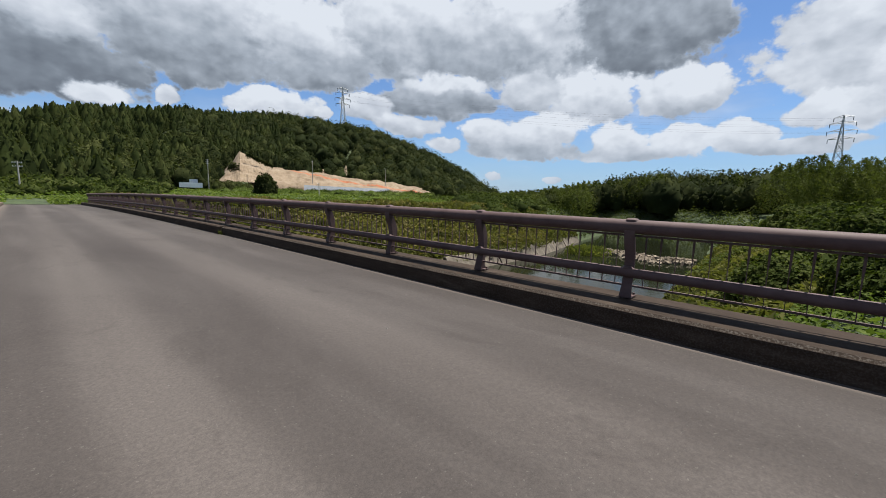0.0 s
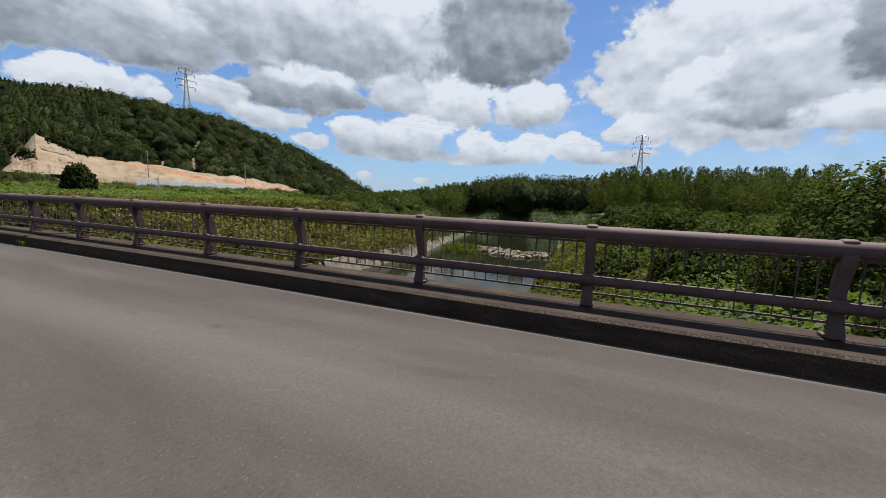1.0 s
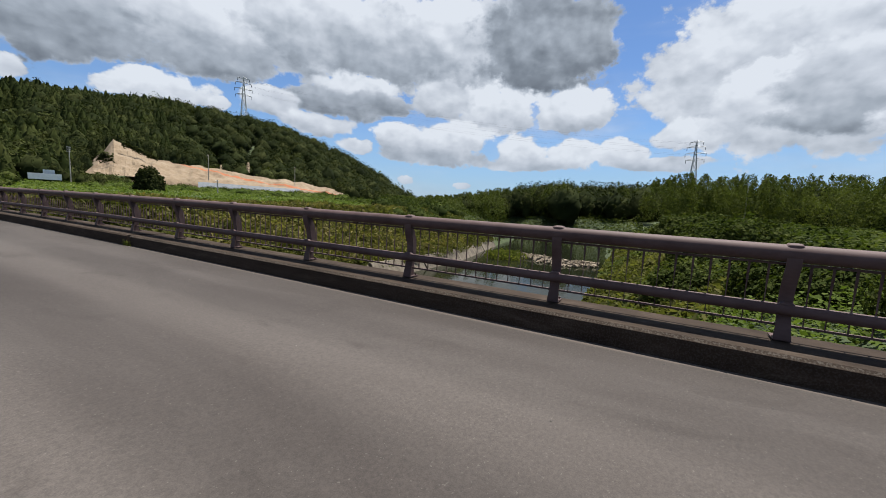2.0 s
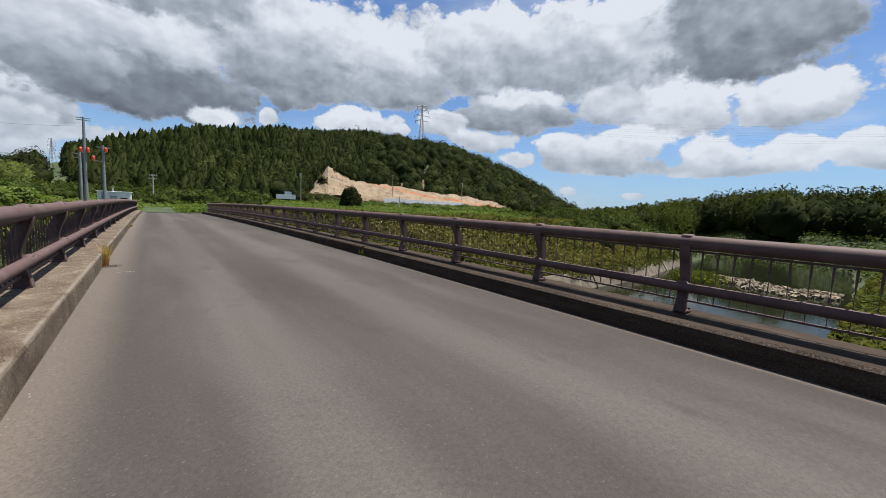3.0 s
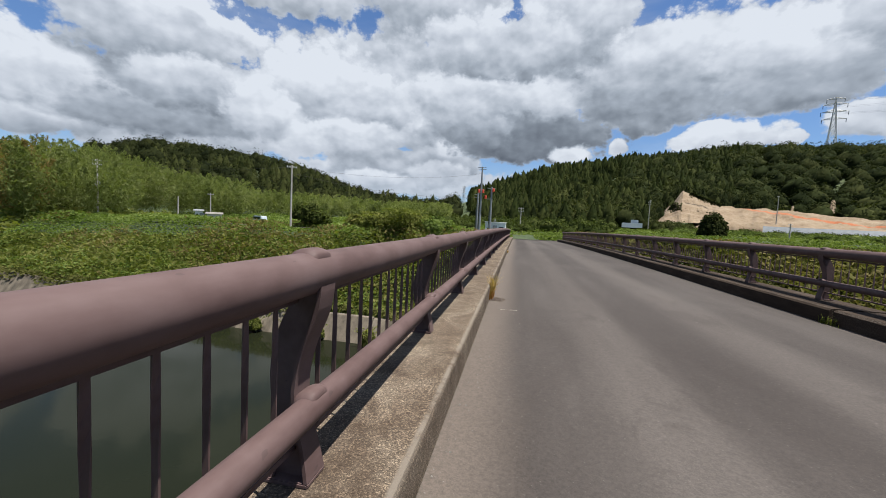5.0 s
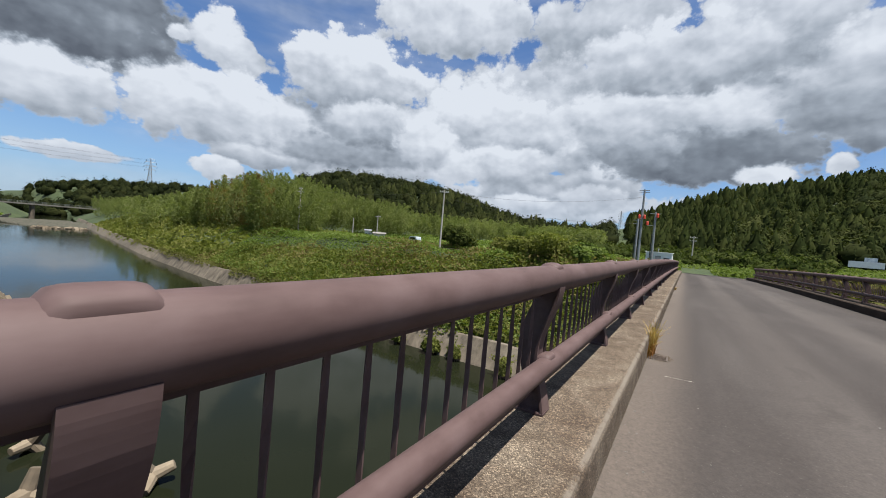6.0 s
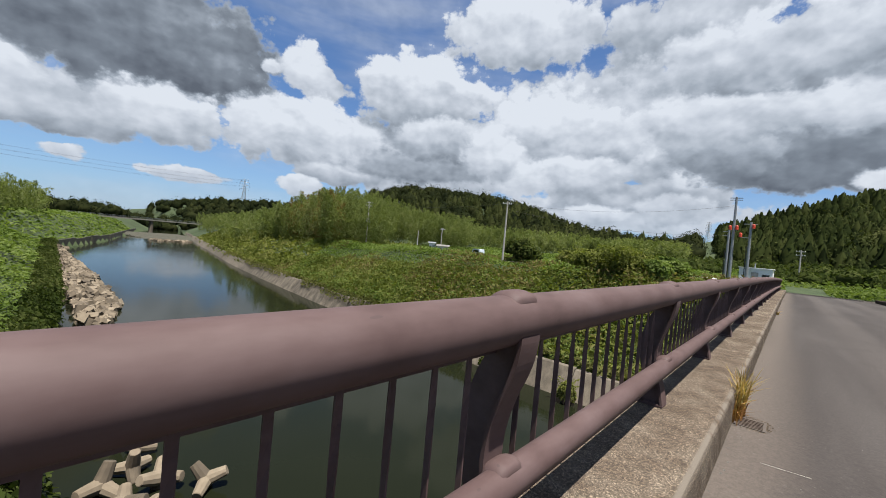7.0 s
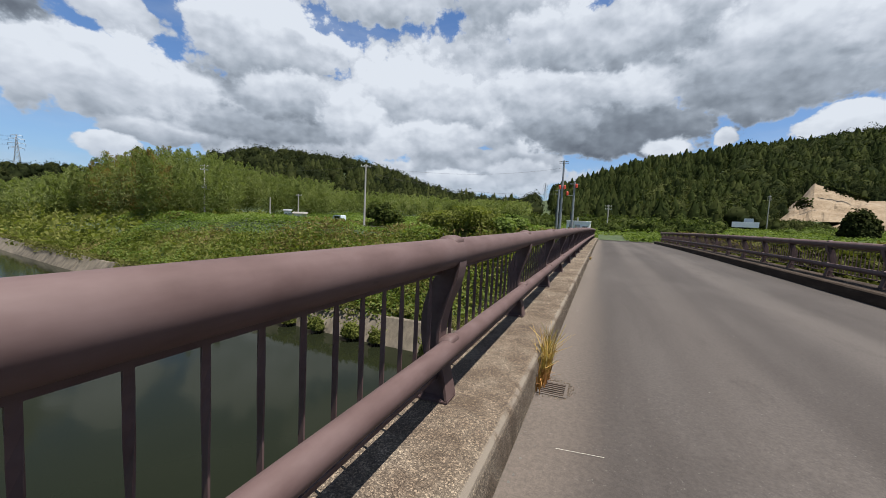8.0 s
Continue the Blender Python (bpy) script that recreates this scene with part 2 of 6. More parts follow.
def mat_asphalt():
    mt, n = material("asphalt")
    p = n.pos
    s = n.add("ShaderNodeSeparateXYZ", {0: p})
    lane = n.noise(n.v("MULTIPLY", p, (0.9, 0.035, 1)), 1.0, 4.0, 0.55).outputs[0]
    patch = n.noise(n.v("MULTIPLY", p, (0.8, 0.22, 1)), 1.0, 5.0, 0.6, 0.6).outputs[0]
    stone = n.m("MULTIPLY_ADD", n.noise(p, 130.0, 2.0, 0.7).outputs[0], 0.55, n.m("MULTIPLY", n.noise(p, 42.0, 2.0, 0.6).outputs[0], 0.45))
    blot = n.smooth(n.noise(n.v("MULTIPLY", p, (1.1, 0.6, 1)), 1.3, 5.0, 0.65, 0.8).outputs[0], 0.54, 0.68)
    col = n.ramp(n.m("MULTIPLY_ADD", patch, 0.5, n.m("MULTIPLY", lane, 0.5)), [(0.34, (0.0284, 0.0237, 0.0216)), (0.5, (0.0401, 0.0348, 0.0321)), (0.64, (0.0569, 0.0506, 0.0469))])
    # worn wheel tracks are paler
    track = n.m("ADD", n.smooth(n.m("ABSOLUTE", n.m("SUBTRACT", s.outputs[0], 1.75)), 0.5, 0.1), n.smooth(n.m("ABSOLUTE", n.m("SUBTRACT", s.outputs[0], 3.35)), 0.55, 0.1))
    col = n.mix(n.m("MULTIPLY", track, n.m("MULTIPLY", lane, 0.8)), col, (0.0845, 0.0749, 0.0686, 1))
    col = n.mix(n.m("MULTIPLY", blot, 0.35), col, (0.0249, 0.0208, 0.0187, 1))
    # silt along the kerbs
    silt = n.m("MAXIMUM", n.smooth(n.m("ADD", s.outputs[0], n.m("MULTIPLY", patch, 0.55)), 1.12, 0.70), n.smooth(n.m("SUBTRACT", s.outputs[0], n.m("MULTIPLY", patch, 0.2)), 5.00, 5.10))
    col = n.mix(n.m("MULTIPLY", silt, n.m("MULTIPLY_ADD", patch, 0.9, 0.30)), col, (0.098, 0.082, 0.070, 1))
    chip = n.m("GREATER_THAN", n.noise(p, 55.0, 1.0, 0.5).outputs[0], 0.72)
    col = n.mix(n.m("MULTIPLY", chip, 0.20), col, (0.1580, 0.1475, 0.1370, 1))
    col = n.mix(0.36, col, n.mix(n.smooth(stone, 0.28, 0.72), (0.31, 0.30, 0.295, 1), (1.80, 1.70, 1.67, 1)), "MULTIPLY")
    set_in(n, Base_Color=col, Roughness=0.88)
    n.bsdf.inputs["Specular IOR Level"].default_value = 0.3
    bump(n, stone, 0.35, 0.004)
    return mt


def mat_kerb(name):
    """Washed concrete with its pebbles showing, mossy and stained."""
    mt, n = material(name)
    p = n.pos
    bent = n.v("ADD", p, n.v("SCALE", n.noise(p, 90.0, 3.0, 0.6).outputs["Color"], scale=0.008))
    peb = n.add("ShaderNodeTexVoronoi", {"Vector": bent, "Scale": 170.0})
    stain = n.noise(p, 2.6, 7.0, 0.70, 0.5).outputs[0]
    grit = n.noise(p, 260.0, 4.0, 0.75).outputs[0]
    base = n.ramp(stain, [(0.30, (0.047, 0.033, 0.024)), (0.46, (0.096, 0.075, 0.058)), (0.64, (0.150, 0.126, 0.101))])
    hue = n.ramp(n.add("ShaderNodeSeparateColor", {0: peb.outputs["Color"]}).outputs[0], [(0.0, (0.30, 0.29, 0.28)), (0.5, (0.80, 0.79, 0.77)), (0.8, (1.15, 1.13, 1.08)), (0.97, (2.2, 2.15, 2.0))])
    base = n.mix(0.85, base, hue, "MULTIPLY")
    base = n.mix(0.8, base, n.mix(n.smooth(grit, 0.34, 0.66), (0.45, 0.43, 0.41, 1), (1.55, 1.53, 1.50, 1)), "MULTIPLY")
    # brown algae in patches, and the arris rubbed pale
    base = n.mix(n.m("MULTIPLY", n.smooth(n.noise(p, 1.1, 6.0, 0.72, 0.6).outputs[0], 0.50, 0.64), 0.45), base, (0.040, 0.027, 0.018, 1))
    px = n.add("ShaderNodeSeparateXYZ", {0: p}).outputs[0]
    rub = n.smooth(n.m("ABSOLUTE", n.m("SUBTRACT", px, 0.312)), 0.022, 0.004)
    base = n.mix(n.m("MULTIPLY", rub, n.smooth(stain, 0.40, 0.55)), base, (0.145, 0.124, 0.102, 1))
    set_in(n, Base_Color=base, Roughness=0.92)
    n.bsdf.inputs["Specular IOR Level"].default_value = 0.2
    bump(n, n.m("ADD", n.m("MULTIPLY", peb.outputs["Distance"], -0.8), n.m("MULTIPLY", grit, 0.6)), 0.55, 0.006)
    return mt


def mat_dark_kerb():
    """Old concrete, almost black, paler where the edge has been scraped."""
    mt, n = material("near_black_concrete")
    p = n.pos
    a = n.noise(n.v("MULTIPLY", p, (1, 0.5, 2.5)), 3.0, 6.0, 0.65).outputs[0]
    b = n.noise(p, 60.0, 3.0, 0.7).outputs[0]
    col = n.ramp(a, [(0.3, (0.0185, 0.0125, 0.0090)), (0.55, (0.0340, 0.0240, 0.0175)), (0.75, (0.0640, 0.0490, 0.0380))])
    peb = n.add("ShaderNodeTexVoronoi", {"Vector": p, "Scale": 70.0})
    pick = n.add("ShaderNodeSeparateColor", {0: peb.outputs["Color"]}).outputs[0]
    show = n.m("MULTIPLY", n.m("GREATER_THAN", pick, 0.72), n.smooth(peb.outputs["Distance"], 0.5, 0.3))
    col = n.mix(n.m("MULTIPLY", show, 0.07), col, (0.1617, 0.1424, 0.1193, 1))
    # the arris has been scraped
    worn = n.smooth(n.m("ABSOLUTE", n.m("SUBTRACT", n.add("ShaderNodeSeparateXYZ", {0: p}).outputs[0], 5.236)), 0.022, 0.006)
    col = n.mix(n.m("MULTIPLY", worn, n.m("MULTIPLY", n.smooth(b, 0.45, 0.62), 0.30)), col, (0.2079, 0.1887, 0.1656, 1))
    set_in(n, Base_Color=col, Roughness=0.92)
    n.bsdf.inputs["Specular IOR Level"].default_value = 0.15
    bump(n, b, 0.12, 0.005)
    return mt


def mat_paint():
    """Chalky brown paint on steel."""
    mt, n = material("brown_paint")
    p = n.pos
    a = n.noise(p, 3.5, 6.0, 0.6).outputs[0]
    b = n.noise(n.v("MULTIPLY", p, (1, 0.25, 1)), 30.0, 4.0, 0.6).outputs[0]
    col = n.ramp(n.m("MULTIPLY_ADD", a, 0.7, n.m("MULTIPLY", b, 0.3)), [(0.32, (0.0540, 0.0318, 0.0300)), (0.5, (0.0790, 0.0502, 0.0485)), (0.68, (0.1010, 0.0690, 0.0680))])
    scuff = n.m("GREATER_THAN", n.noise(n.v("MULTIPLY", p, (1, 0.4, 1)), 26.0, 2.0, 0.5).outputs[0], 0.735)
    col = n.mix(n.m("MULTIPLY", scuff, 0.35), col, (0.0322, 0.0234, 0.0230, 1))
    set_in(n, Base_Color=col, Roughness=n.m("MULTIPLY_ADD", a, 0.2, 0.58))
    n.bsdf.inputs["Specular IOR Level"].default_value = 0.28
    bump(n, b, 0.08, 0.003)
    return mt


def mat_plain(name, c1, c2, scale=4.0, rough=0.7, metal=0.0, bumpy=0.15):
    mt, n = material(name)
    a = n.noise(n.pos, scale, 5.0, 0.6).outputs[0]
    set_in(n, Base_Color=n.mix(n.smooth(a, 0.3, 0.7), (*c1, 1), (*c2, 1)), Roughness=rough, Metallic=metal)
    if bumpy:
        bump(n, n.noise(n.pos, scale * 12, 3.0, 0.6).outputs[0], bumpy, 0.01)
    return mt


def mat_leaf(name, dark, mid, pale, through_light=0.35, rough=0.9):
    """Leaves that differ one from another and drift in hue over metres."""
    mt, n = material(name)
    isl = n.add("ShaderNodeNewGeometry").outputs["Random Per Island"]
    broad = n.noise(n.pos, 0.09, 4.0, 0.6).outputs[0]
    k = n.m("MULTIPLY_ADD", isl, 0.55, n.m("MULTIPLY", n.smooth(broad, 0.3, 0.7), 0.45))
    col = n.ramp(k, [(0.08, dark), (0.5, mid), (0.95, pale)])
    set_in(n, Base_Color=col, Roughness=rough)
    n.bsdf.inputs["Specular IOR Level"].default_value = 0.04
    tr = n.add("ShaderNodeBsdfTranslucent", {"Color": n.mix(1.0, col, (1.15, 1.25, 0.55, 1), "MULTIPLY")})
    mx = n.add("ShaderNodeMixShader", {0: through_light, 1: n.bsdf.outputs[0], 2: tr.outputs[0]})
    n.t.links.new(mx.outputs[0], n.out.inputs[0])
    return mt


def mat_ground():
    mt, n = material("grassy_ground")
    p = n.pos
    a = n.noise(p, 0.05, 6.0, 0.62).outputs[0]
    b = n.noise(p, 0.9, 5.0, 0.7).outputs[0]
    col = n.ramp(n.m("MULTIPLY_ADD", a, 0.55, n.m("MULTIPLY", b, 0.45)), [(0.32, (0.0129, 0.0211, 0.0059)), (0.5, (0.0263, 0.0439, 0.0105)), (0.68, (0.0497, 0.0614, 0.0205))])
    set_in(n, Base_Color=col, Roughness=0.95)
    bump(n, b, 0.8, 0.25)
    return mt


def mat_water():
    mt, n = material("river_water")
    p = n.pos
    w = n.noise(n.v("MULTIPLY", p, (0.8, 1.6, 1)), 1.2, 4.0, 0.55, 0.3).outputs[0]
    calm = n.smooth(n.noise(p, 0.05, 3.0, 0.5).outputs[0], 0.40, 0.62)
    set_in(n, Base_Color=(0.0085, 0.0102, 0.0052, 1), Roughness=0.07, IOR=1.33)
    n.bsdf.inputs["Specular IOR Level"].default_value = 0.11
    b = n.add("ShaderNodeBump", {"Height": w, "Strength": n.m("MULTIPLY_ADD", calm, 0.16, 0.05), "Distance": 0.05})
    n.put(n.bsdf.inputs["Normal"], b)
    return mt


def mat_revetment():
    mt, n = material("weathered_concrete")
    p = n.pos
    a = n.noise(n.v("MULTIPLY", p, (1, 1, 0.35)), 1.1, 6.0, 0.65).outputs[0]
    b = n.noise(p, 18.0, 4.0, 0.6).outputs[0]
    rnd = n.add("ShaderNodeObjectInfo").outputs["Random"]
    col = n.ramp(n.m("ADD", n.m("MULTIPLY_ADD", a, 0.8, n.m("MULTIPLY", b, 0.15)), n.m("MULTIPLY", rnd, 0.1)), [(0.36, (0.038, 0.032, 0.023)), (0.52, (0.098, 0.081, 0.060)), (0.7, (0.165, 0.140, 0.107))])
    set_in(n, Base_Color=col, Roughness=0.92)
    bump(n, b, 0.4, 0.03)
    return mt


def mat_rock():
    mt, n = material("river_stone")
    p = n.pos
    isl = n.add("ShaderNodeNewGeometry").outputs["Random Per Island"]
    a = n.noise(p, 2.5, 5.0, 0.6).outputs[0]
    col = n.ramp(n.m("MULTIPLY_ADD", isl, 0.5, n.m("MULTIPLY", a, 0.5)), [(0.2, (0.062, 0.048, 0.033)), (0.5, (0.135, 0.106, 0.073)), (0.8, (0.215, 0.175, 0.125))])
    set_in(n, Base_Color=col, Roughness=0.9)
    bump(n, a, 0.4, 0.05)
    return mt


def mat_earth():
    mt, n = material("bare_earth")
    p = n.pos
    s = n.add("ShaderNodeSeparateXYZ", {0: p})
    a = n.noise(n.v("MULTIPLY", p, (1, 1, 3.0)), 0.09, 6.0, 0.65).outputs[0]
    b = n.noise(p, 0.8, 5.0, 0.6).outputs[0]
    col = n.ramp(n.m("MULTIPLY_ADD", a, 0.65, n.m("MULTIPLY", b, 0.35)), [(0.33, (0.0963, 0.0639, 0.0362)), (0.5, (0.1656, 0.1217, 0.077)), (0.68, (0.2194, 0.174, 0.1217))])
    # a seam of red clay dips through the cutting
    seam = n.m("ADD", s.outputs[2], n.m("MULTIPLY", s.outputs[0], 0.29))
    seam = n.m("ABSOLUTE", n.m("SUBTRACT", n.m("MULTIPLY_ADD", n.m("SUBTRACT", a, 0.5), 3.0, seam), 46.9))
    col = n.mix(n.m("MULTIPLY", n.smooth(seam, 1.2, 0.3), n.smooth(s.outputs[0], 108.0, 113.0)), col, (0.2458, 0.0761, 0.0263, 1))
    set_in(n, Base_Color=col, Roughness=0.95)
    bump(n, b, 0.7, 0.5)
    return mt


ASPHALT, KERB, BLACK_KERB, PAINT = mat_asphalt(), mat_kerb("washed_concrete"), mat_dark_kerb(), mat_paint()
CONCRETE = mat_plain("grey_concrete", (0.117, 0.1112, 0.0995), (0.199, 0.1873, 0.1697), 1.5, 0.9)
STEEL = mat_plain("galvanised_steel", (0.2107, 0.2224, 0.2341), (0.2809, 0.2926, 0.3043), 3.0, 0.5, 0.5, 0.05)
POLE = mat_plain("pale_spun_concrete", (0.27, 0.26, 0.24), (0.34, 0.325, 0.30), 2.0, 0.8, 0, 0.05)
PYLON_STEEL = mat_plain("pylon_steel", (0.44, 0.43, 0.41), (0.54, 0.53, 0.50), 1.0, 0.6, 0.0, 0)
RED = mat_plain("red_plastic", (0.3219, 0.0263, 0.0117), (0.65, 0.07, 0.03), 3.0, 0.45, 0, 0)
WHITE = mat_plain("white_paint", (0.72, 0.73, 0.74), (0.82, 0.82, 0.82), 1.0, 0.5, 0, 0)
BLUE_GREY = mat_plain("pale_blue_sheet", (0.085, 0.105, 0.125), (0.125, 0.145, 0.165), 0.8, 0.6, 0, 0)
DARK_STEEL = mat_plain("dark_iron", (0.0176, 0.0164, 0.0152), (0.0351, 0.0322, 0.0293), 8.0, 0.6, 0.6, 0.1)
VAN_PAINT = mat_plain("pale_blue_paint", (0.38, 0.43, 0.48), (0.46, 0.51, 0.56), 0.8, 0.4, 0, 0)
GLASS_DARK = mat_plain("dark_glass", (0.0117, 0.0146, 0.0176), (0.0176, 0.0205, 0.0234), 1.0, 0.1, 0, 0)
CABLE = mat_plain("black_cable", (0.0176, 0.0176, 0.0176), (0.0293, 0.0293, 0.0293), 1.0, 0.6, 0, 0)
BURNT = mat_leaf("red_dry_grass", (0.10, 0.045, 0.018), (0.22, 0.10, 0.035), (0.34, 0.20, 0.08), 0.3)
BARK = mat_plain("bark", (0.0351, 0.0263, 0.0187), (0.0644, 0.0497, 0.0351), 4.0, 0.9, 0, 0.5)
GROUND, WATER, REVET, ROCK, EARTH = mat_ground(), mat_water(), mat_revetment(), mat_rock(), mat_earth()
L_CEDAR = mat_leaf("cedar_foliage", (0.0100, 0.0152, 0.0046), (0.0245, 0.0340, 0.0092), (0.0492, 0.0574, 0.0177), 0.22)
L_BROAD = mat_leaf("broadleaf_foliage", (0.0081, 0.0128, 0.0044), (0.0203, 0.0271, 0.0087), (0.0434, 0.0488, 0.0161), 0.2)
# broadleaf colours cut by a third: cloud shade put into the leaf colour
L_DIM_BROAD = mat_leaf("dimmed_broadleaf_foliage", (0.0055, 0.0085, 0.0030), (0.0140, 0.0185, 0.0062), (0.0300, 0.0340, 0.0115), 0.15)
L_OAK = mat_leaf("oak_foliage", (0.0160, 0.0221, 0.0062), (0.0370, 0.0454, 0.0139), (0.0678, 0.0745, 0.0264), 0.25)
L_BAMBOO = mat_leaf("bamboo_foliage", (0.0675, 0.0864, 0.0250), (0.1307, 0.1562, 0.0536), (0.1903, 0.2056, 0.0985), 0.5)
L_FIELD = mat_leaf("field_vine_leaves", (0.0333, 0.0522, 0.0108), (0.0774, 0.1092, 0.0261), (0.1350, 0.1615, 0.0540), 0.4)
L_OLIVE = mat_leaf("olive_bank_grass", (0.038, 0.042, 0.012), (0.082, 0.085, 0.027), (0.135, 0.130, 0.048), 0.4)
L_GROVE = mat_leaf("shaded_bamboo_foliage", (0.0262, 0.037, 0.0085), (0.057, 0.0708, 0.0185), (0.0963, 0.1078, 0.0347), 0.35)
L_BAMBOO_DRY = mat_leaf("yellowed_bamboo_foliage", (0.0916, 0.0712, 0.0226), (0.1477, 0.1122, 0.0403), (0.1890, 0.1450, 0.0651), 0.5)
L_KUDZU = mat_leaf("vine_leaves", (0.0364, 0.0598, 0.0129), (0.0949, 0.1346, 0.0323), (0.1632, 0.1996, 0.0712), 0.42)
L_SHRUB = mat_leaf("shrub_leaves", (0.0129, 0.0211, 0.0047), (0.038, 0.0527, 0.0129), (0.0819, 0.0936, 0.0293), 0.35)
L_GRASS = mat_leaf("grass_blades", (0.0609, 0.0768, 0.0166), (0.1217, 0.1365, 0.0349), (0.1956, 0.1920, 0.0705), 0.45)
L_RUST = mat_leaf("seeding_grass", (0.0721, 0.0637, 0.0220), (0.1273, 0.1086, 0.0425), (0.1866, 0.1612, 0.0721), 0.4)
L_STRAW = mat_leaf("dry_grass", (0.1840, 0.0998, 0.0336), (0.3496, 0.2258, 0.0780), (0.4416, 0.3675, 0.1680), 0.3)
DARK_CONCRETE = mat_plain("dark_concrete", (0.027, 0.0293, 0.0185), (0.0655, 0.0601, 0.0447), 1.2, 0.95, 0, 0.4)

# ---------------------------------------------------------------- building helpers
def link_mesh(name, me, mt, parent=None, label=""):
    if mt:
        me.materials.append(mt)
    ob = new(name, me)
    if parent:
        ob.parent = parent
    if label:
        ob["label"] = label
    return ob


def part(name, bm, mt, parent, label="", smooth=False):
    me = bpy.data.meshes.new(name)
    bm.to_mesh(me)
    bm.free()
    if smooth:
        me.shade_smooth()
    return link_mesh(name, me, mt, parent, label)


def empty(name, x=0, y=0, z=0, rz=0):
    ob = new(name)
    ob.empty_display_size = 0.2
    ob.matrix_world = pose(x, y, z, 0, 0, rz)
    return ob


def box(bm, x0, x1, y0, y1, z0, z1, bevel=0.0):
    r = bmesh.ops.create_cube(bm, size=1.0, matrix=Matrix.LocRotScale(((x0 + x1) / 2, (y0 + y1) / 2, (z0 + z1) / 2), None, (x1 - x0, y1 - y0, z1 - z0)))
    if bevel:
        edges = list({e for v in r["verts"] for e in v.link_edges})
        bmesh.ops.bevel(bm, geom=edges, offset=bevel, segments=2, affect="EDGES")
    return bm


def rod(bm, a, b, r0, r1=None, seg=10, caps=True):
    a, b = Vector(a), Vector(b)
    q = (b - a).to_track_quat("Z", "Y")
    m = Matrix.LocRotScale((a + b) / 2, q, None)
    bmesh.ops.create_cone(bm, cap_ends=caps, segments=seg, radius1=r0, radius2=r0 if r1 is None else r1, depth=(b - a).length, matrix=m)
    return bm


def prism(bm, outline, x0, x1, axis="x"):
    """An outline of (u, z) pairs pushed from x0 to x1 along an axis."""
    def at(s, u, z):
        return (s, u, z) if axis == "x" else (u, s, z)
    a = [bm.verts.new(at(x0, u, z)) for u, z in outline]
    b = [bm.verts.new(at(x1, u, z)) for u, z in outline]
    n = len(a)
    for i in range(n):
        bm.faces.new((a[i], a[(i + 1) % n], b[(i + 1) % n], b[i]))
    bm.faces.new(a[::-1])
    bm.faces.new(b)
    bmesh.ops.recalc_face_normals(bm, faces=bm.faces)
    return bm


def tube(bm, pts, r, seg=16):
    """A round tube along points that run mainly along y."""
    rings = []
    for x, y, z in pts:
        rings.append([bm.verts.new((x + r * math.cos(2 * math.pi * k / seg), y, z + r * math.sin(2 * math.pi * k / seg))) for k in range(seg)])
    for a, b in zip(rings, rings[1:]):
        for k in range(seg):
            bm.faces.new((a[k], a[(k + 1) % seg], b[(k + 1) % seg], b[k]))
    bm.faces.new(rings[0])
    bm.faces.new(rings[-1][::-1])
    bmesh.ops.recalc_face_normals(bm, faces=bm.faces)
    return bm


def fast(name, verts, quads, mt, parent=None, smooth=False):
    """A mesh straight from number arrays: verts (n, 3), faces (m, 3 or 4)."""
    me = bpy.data.meshes.new(name)
    verts, quads = np.asarray(verts, np.float32), np.asarray(quads, np.int32)
    k = quads.shape[1]
    me.vertices.add(len(verts))
    me.vertices.foreach_set("co", verts.ravel())
    me.loops.add(quads.size)
    me.loops.foreach_set("vertex_index", quads.ravel())
    me.polygons.add(len(quads))
    me.polygons.foreach_set("loop_start", np.arange(0, quads.size, k, dtype=np.int32))
    me.polygons.foreach_set("loop_total", np.full(len(quads), k, np.int32))
    me.update(calc_edges=True)
    if smooth:
        me.shade_smooth()
    else:
        me.shade_flat()
    return link_mesh(name, me, mt, parent)


RNG = np.random.default_rng(7)


def lattice(ix, iy, seed):
    h = (ix.astype(np.int64) * 374761393 + iy.astype(np.int64) * 668265263 + seed * 1442695041) & 0x7FFFFFFF
    h = ((h ^ (h >> 13)) * 1274126177) & 0x7FFFFFFF
    return (h ^ (h >> 16)) % 65536 / 65535.0


def vnoise(x, y, size, seed=0, octaves=3):
    """Smooth noise between -1 and 1 with features of the given size in metres."""
    x, y = np.asarray(x, float), np.asarray(y, float)
    out, amp, tot = 0.0, 1.0, 0.0
    for o in range(octaves):
        u, v = x / size, y / size
        i, j = np.floor(u), np.floor(v)
        fu, fv = u - i, v - j
        fu, fv = fu * fu * (3 - 2 * fu), fv * fv * (3 - 2 * fv)
        s = seed * 17 + o
        a = lattice(i, j, s) * (1 - fu) + lattice(i + 1, j, s) * fu
        b = lattice(i, j + 1, s) * (1 - fu) + lattice(i + 1, j + 1, s) * fu
        out = out + amp * (a * (1 - fv) + b * fv)
        tot += amp
        amp, size = amp * 0.5, size * 0.5
    return 2 * out / tot - 1


def smoothstep(x, a, b):
    t = np.clip((np.asarray(x, float) - a) / (b - a), 0, 1)
    return t * t * (3 - 2 * t)


# ---------------------------------------------------------------- lie of the land
EYE = (1.0, 11.0)                      # the middle of the bridge walk, from which the hills are laid out
WATER_Z = -8.7


def deck(y):
    """Height of the carriageway, slightly arched."""
    return -0.000232 * (np.asarray(y, float) - 23.5) ** 2


def bank_far(x):
    return np.interp(x, [-420, -330, -217, -101, -66, -48, -20, 45, 65, 89, 124, 180, 260], [118, 96, 72.6, 50.4, 45.7, 43.4, 41, 39.5, 40, 44.6, 50, 74, 120])


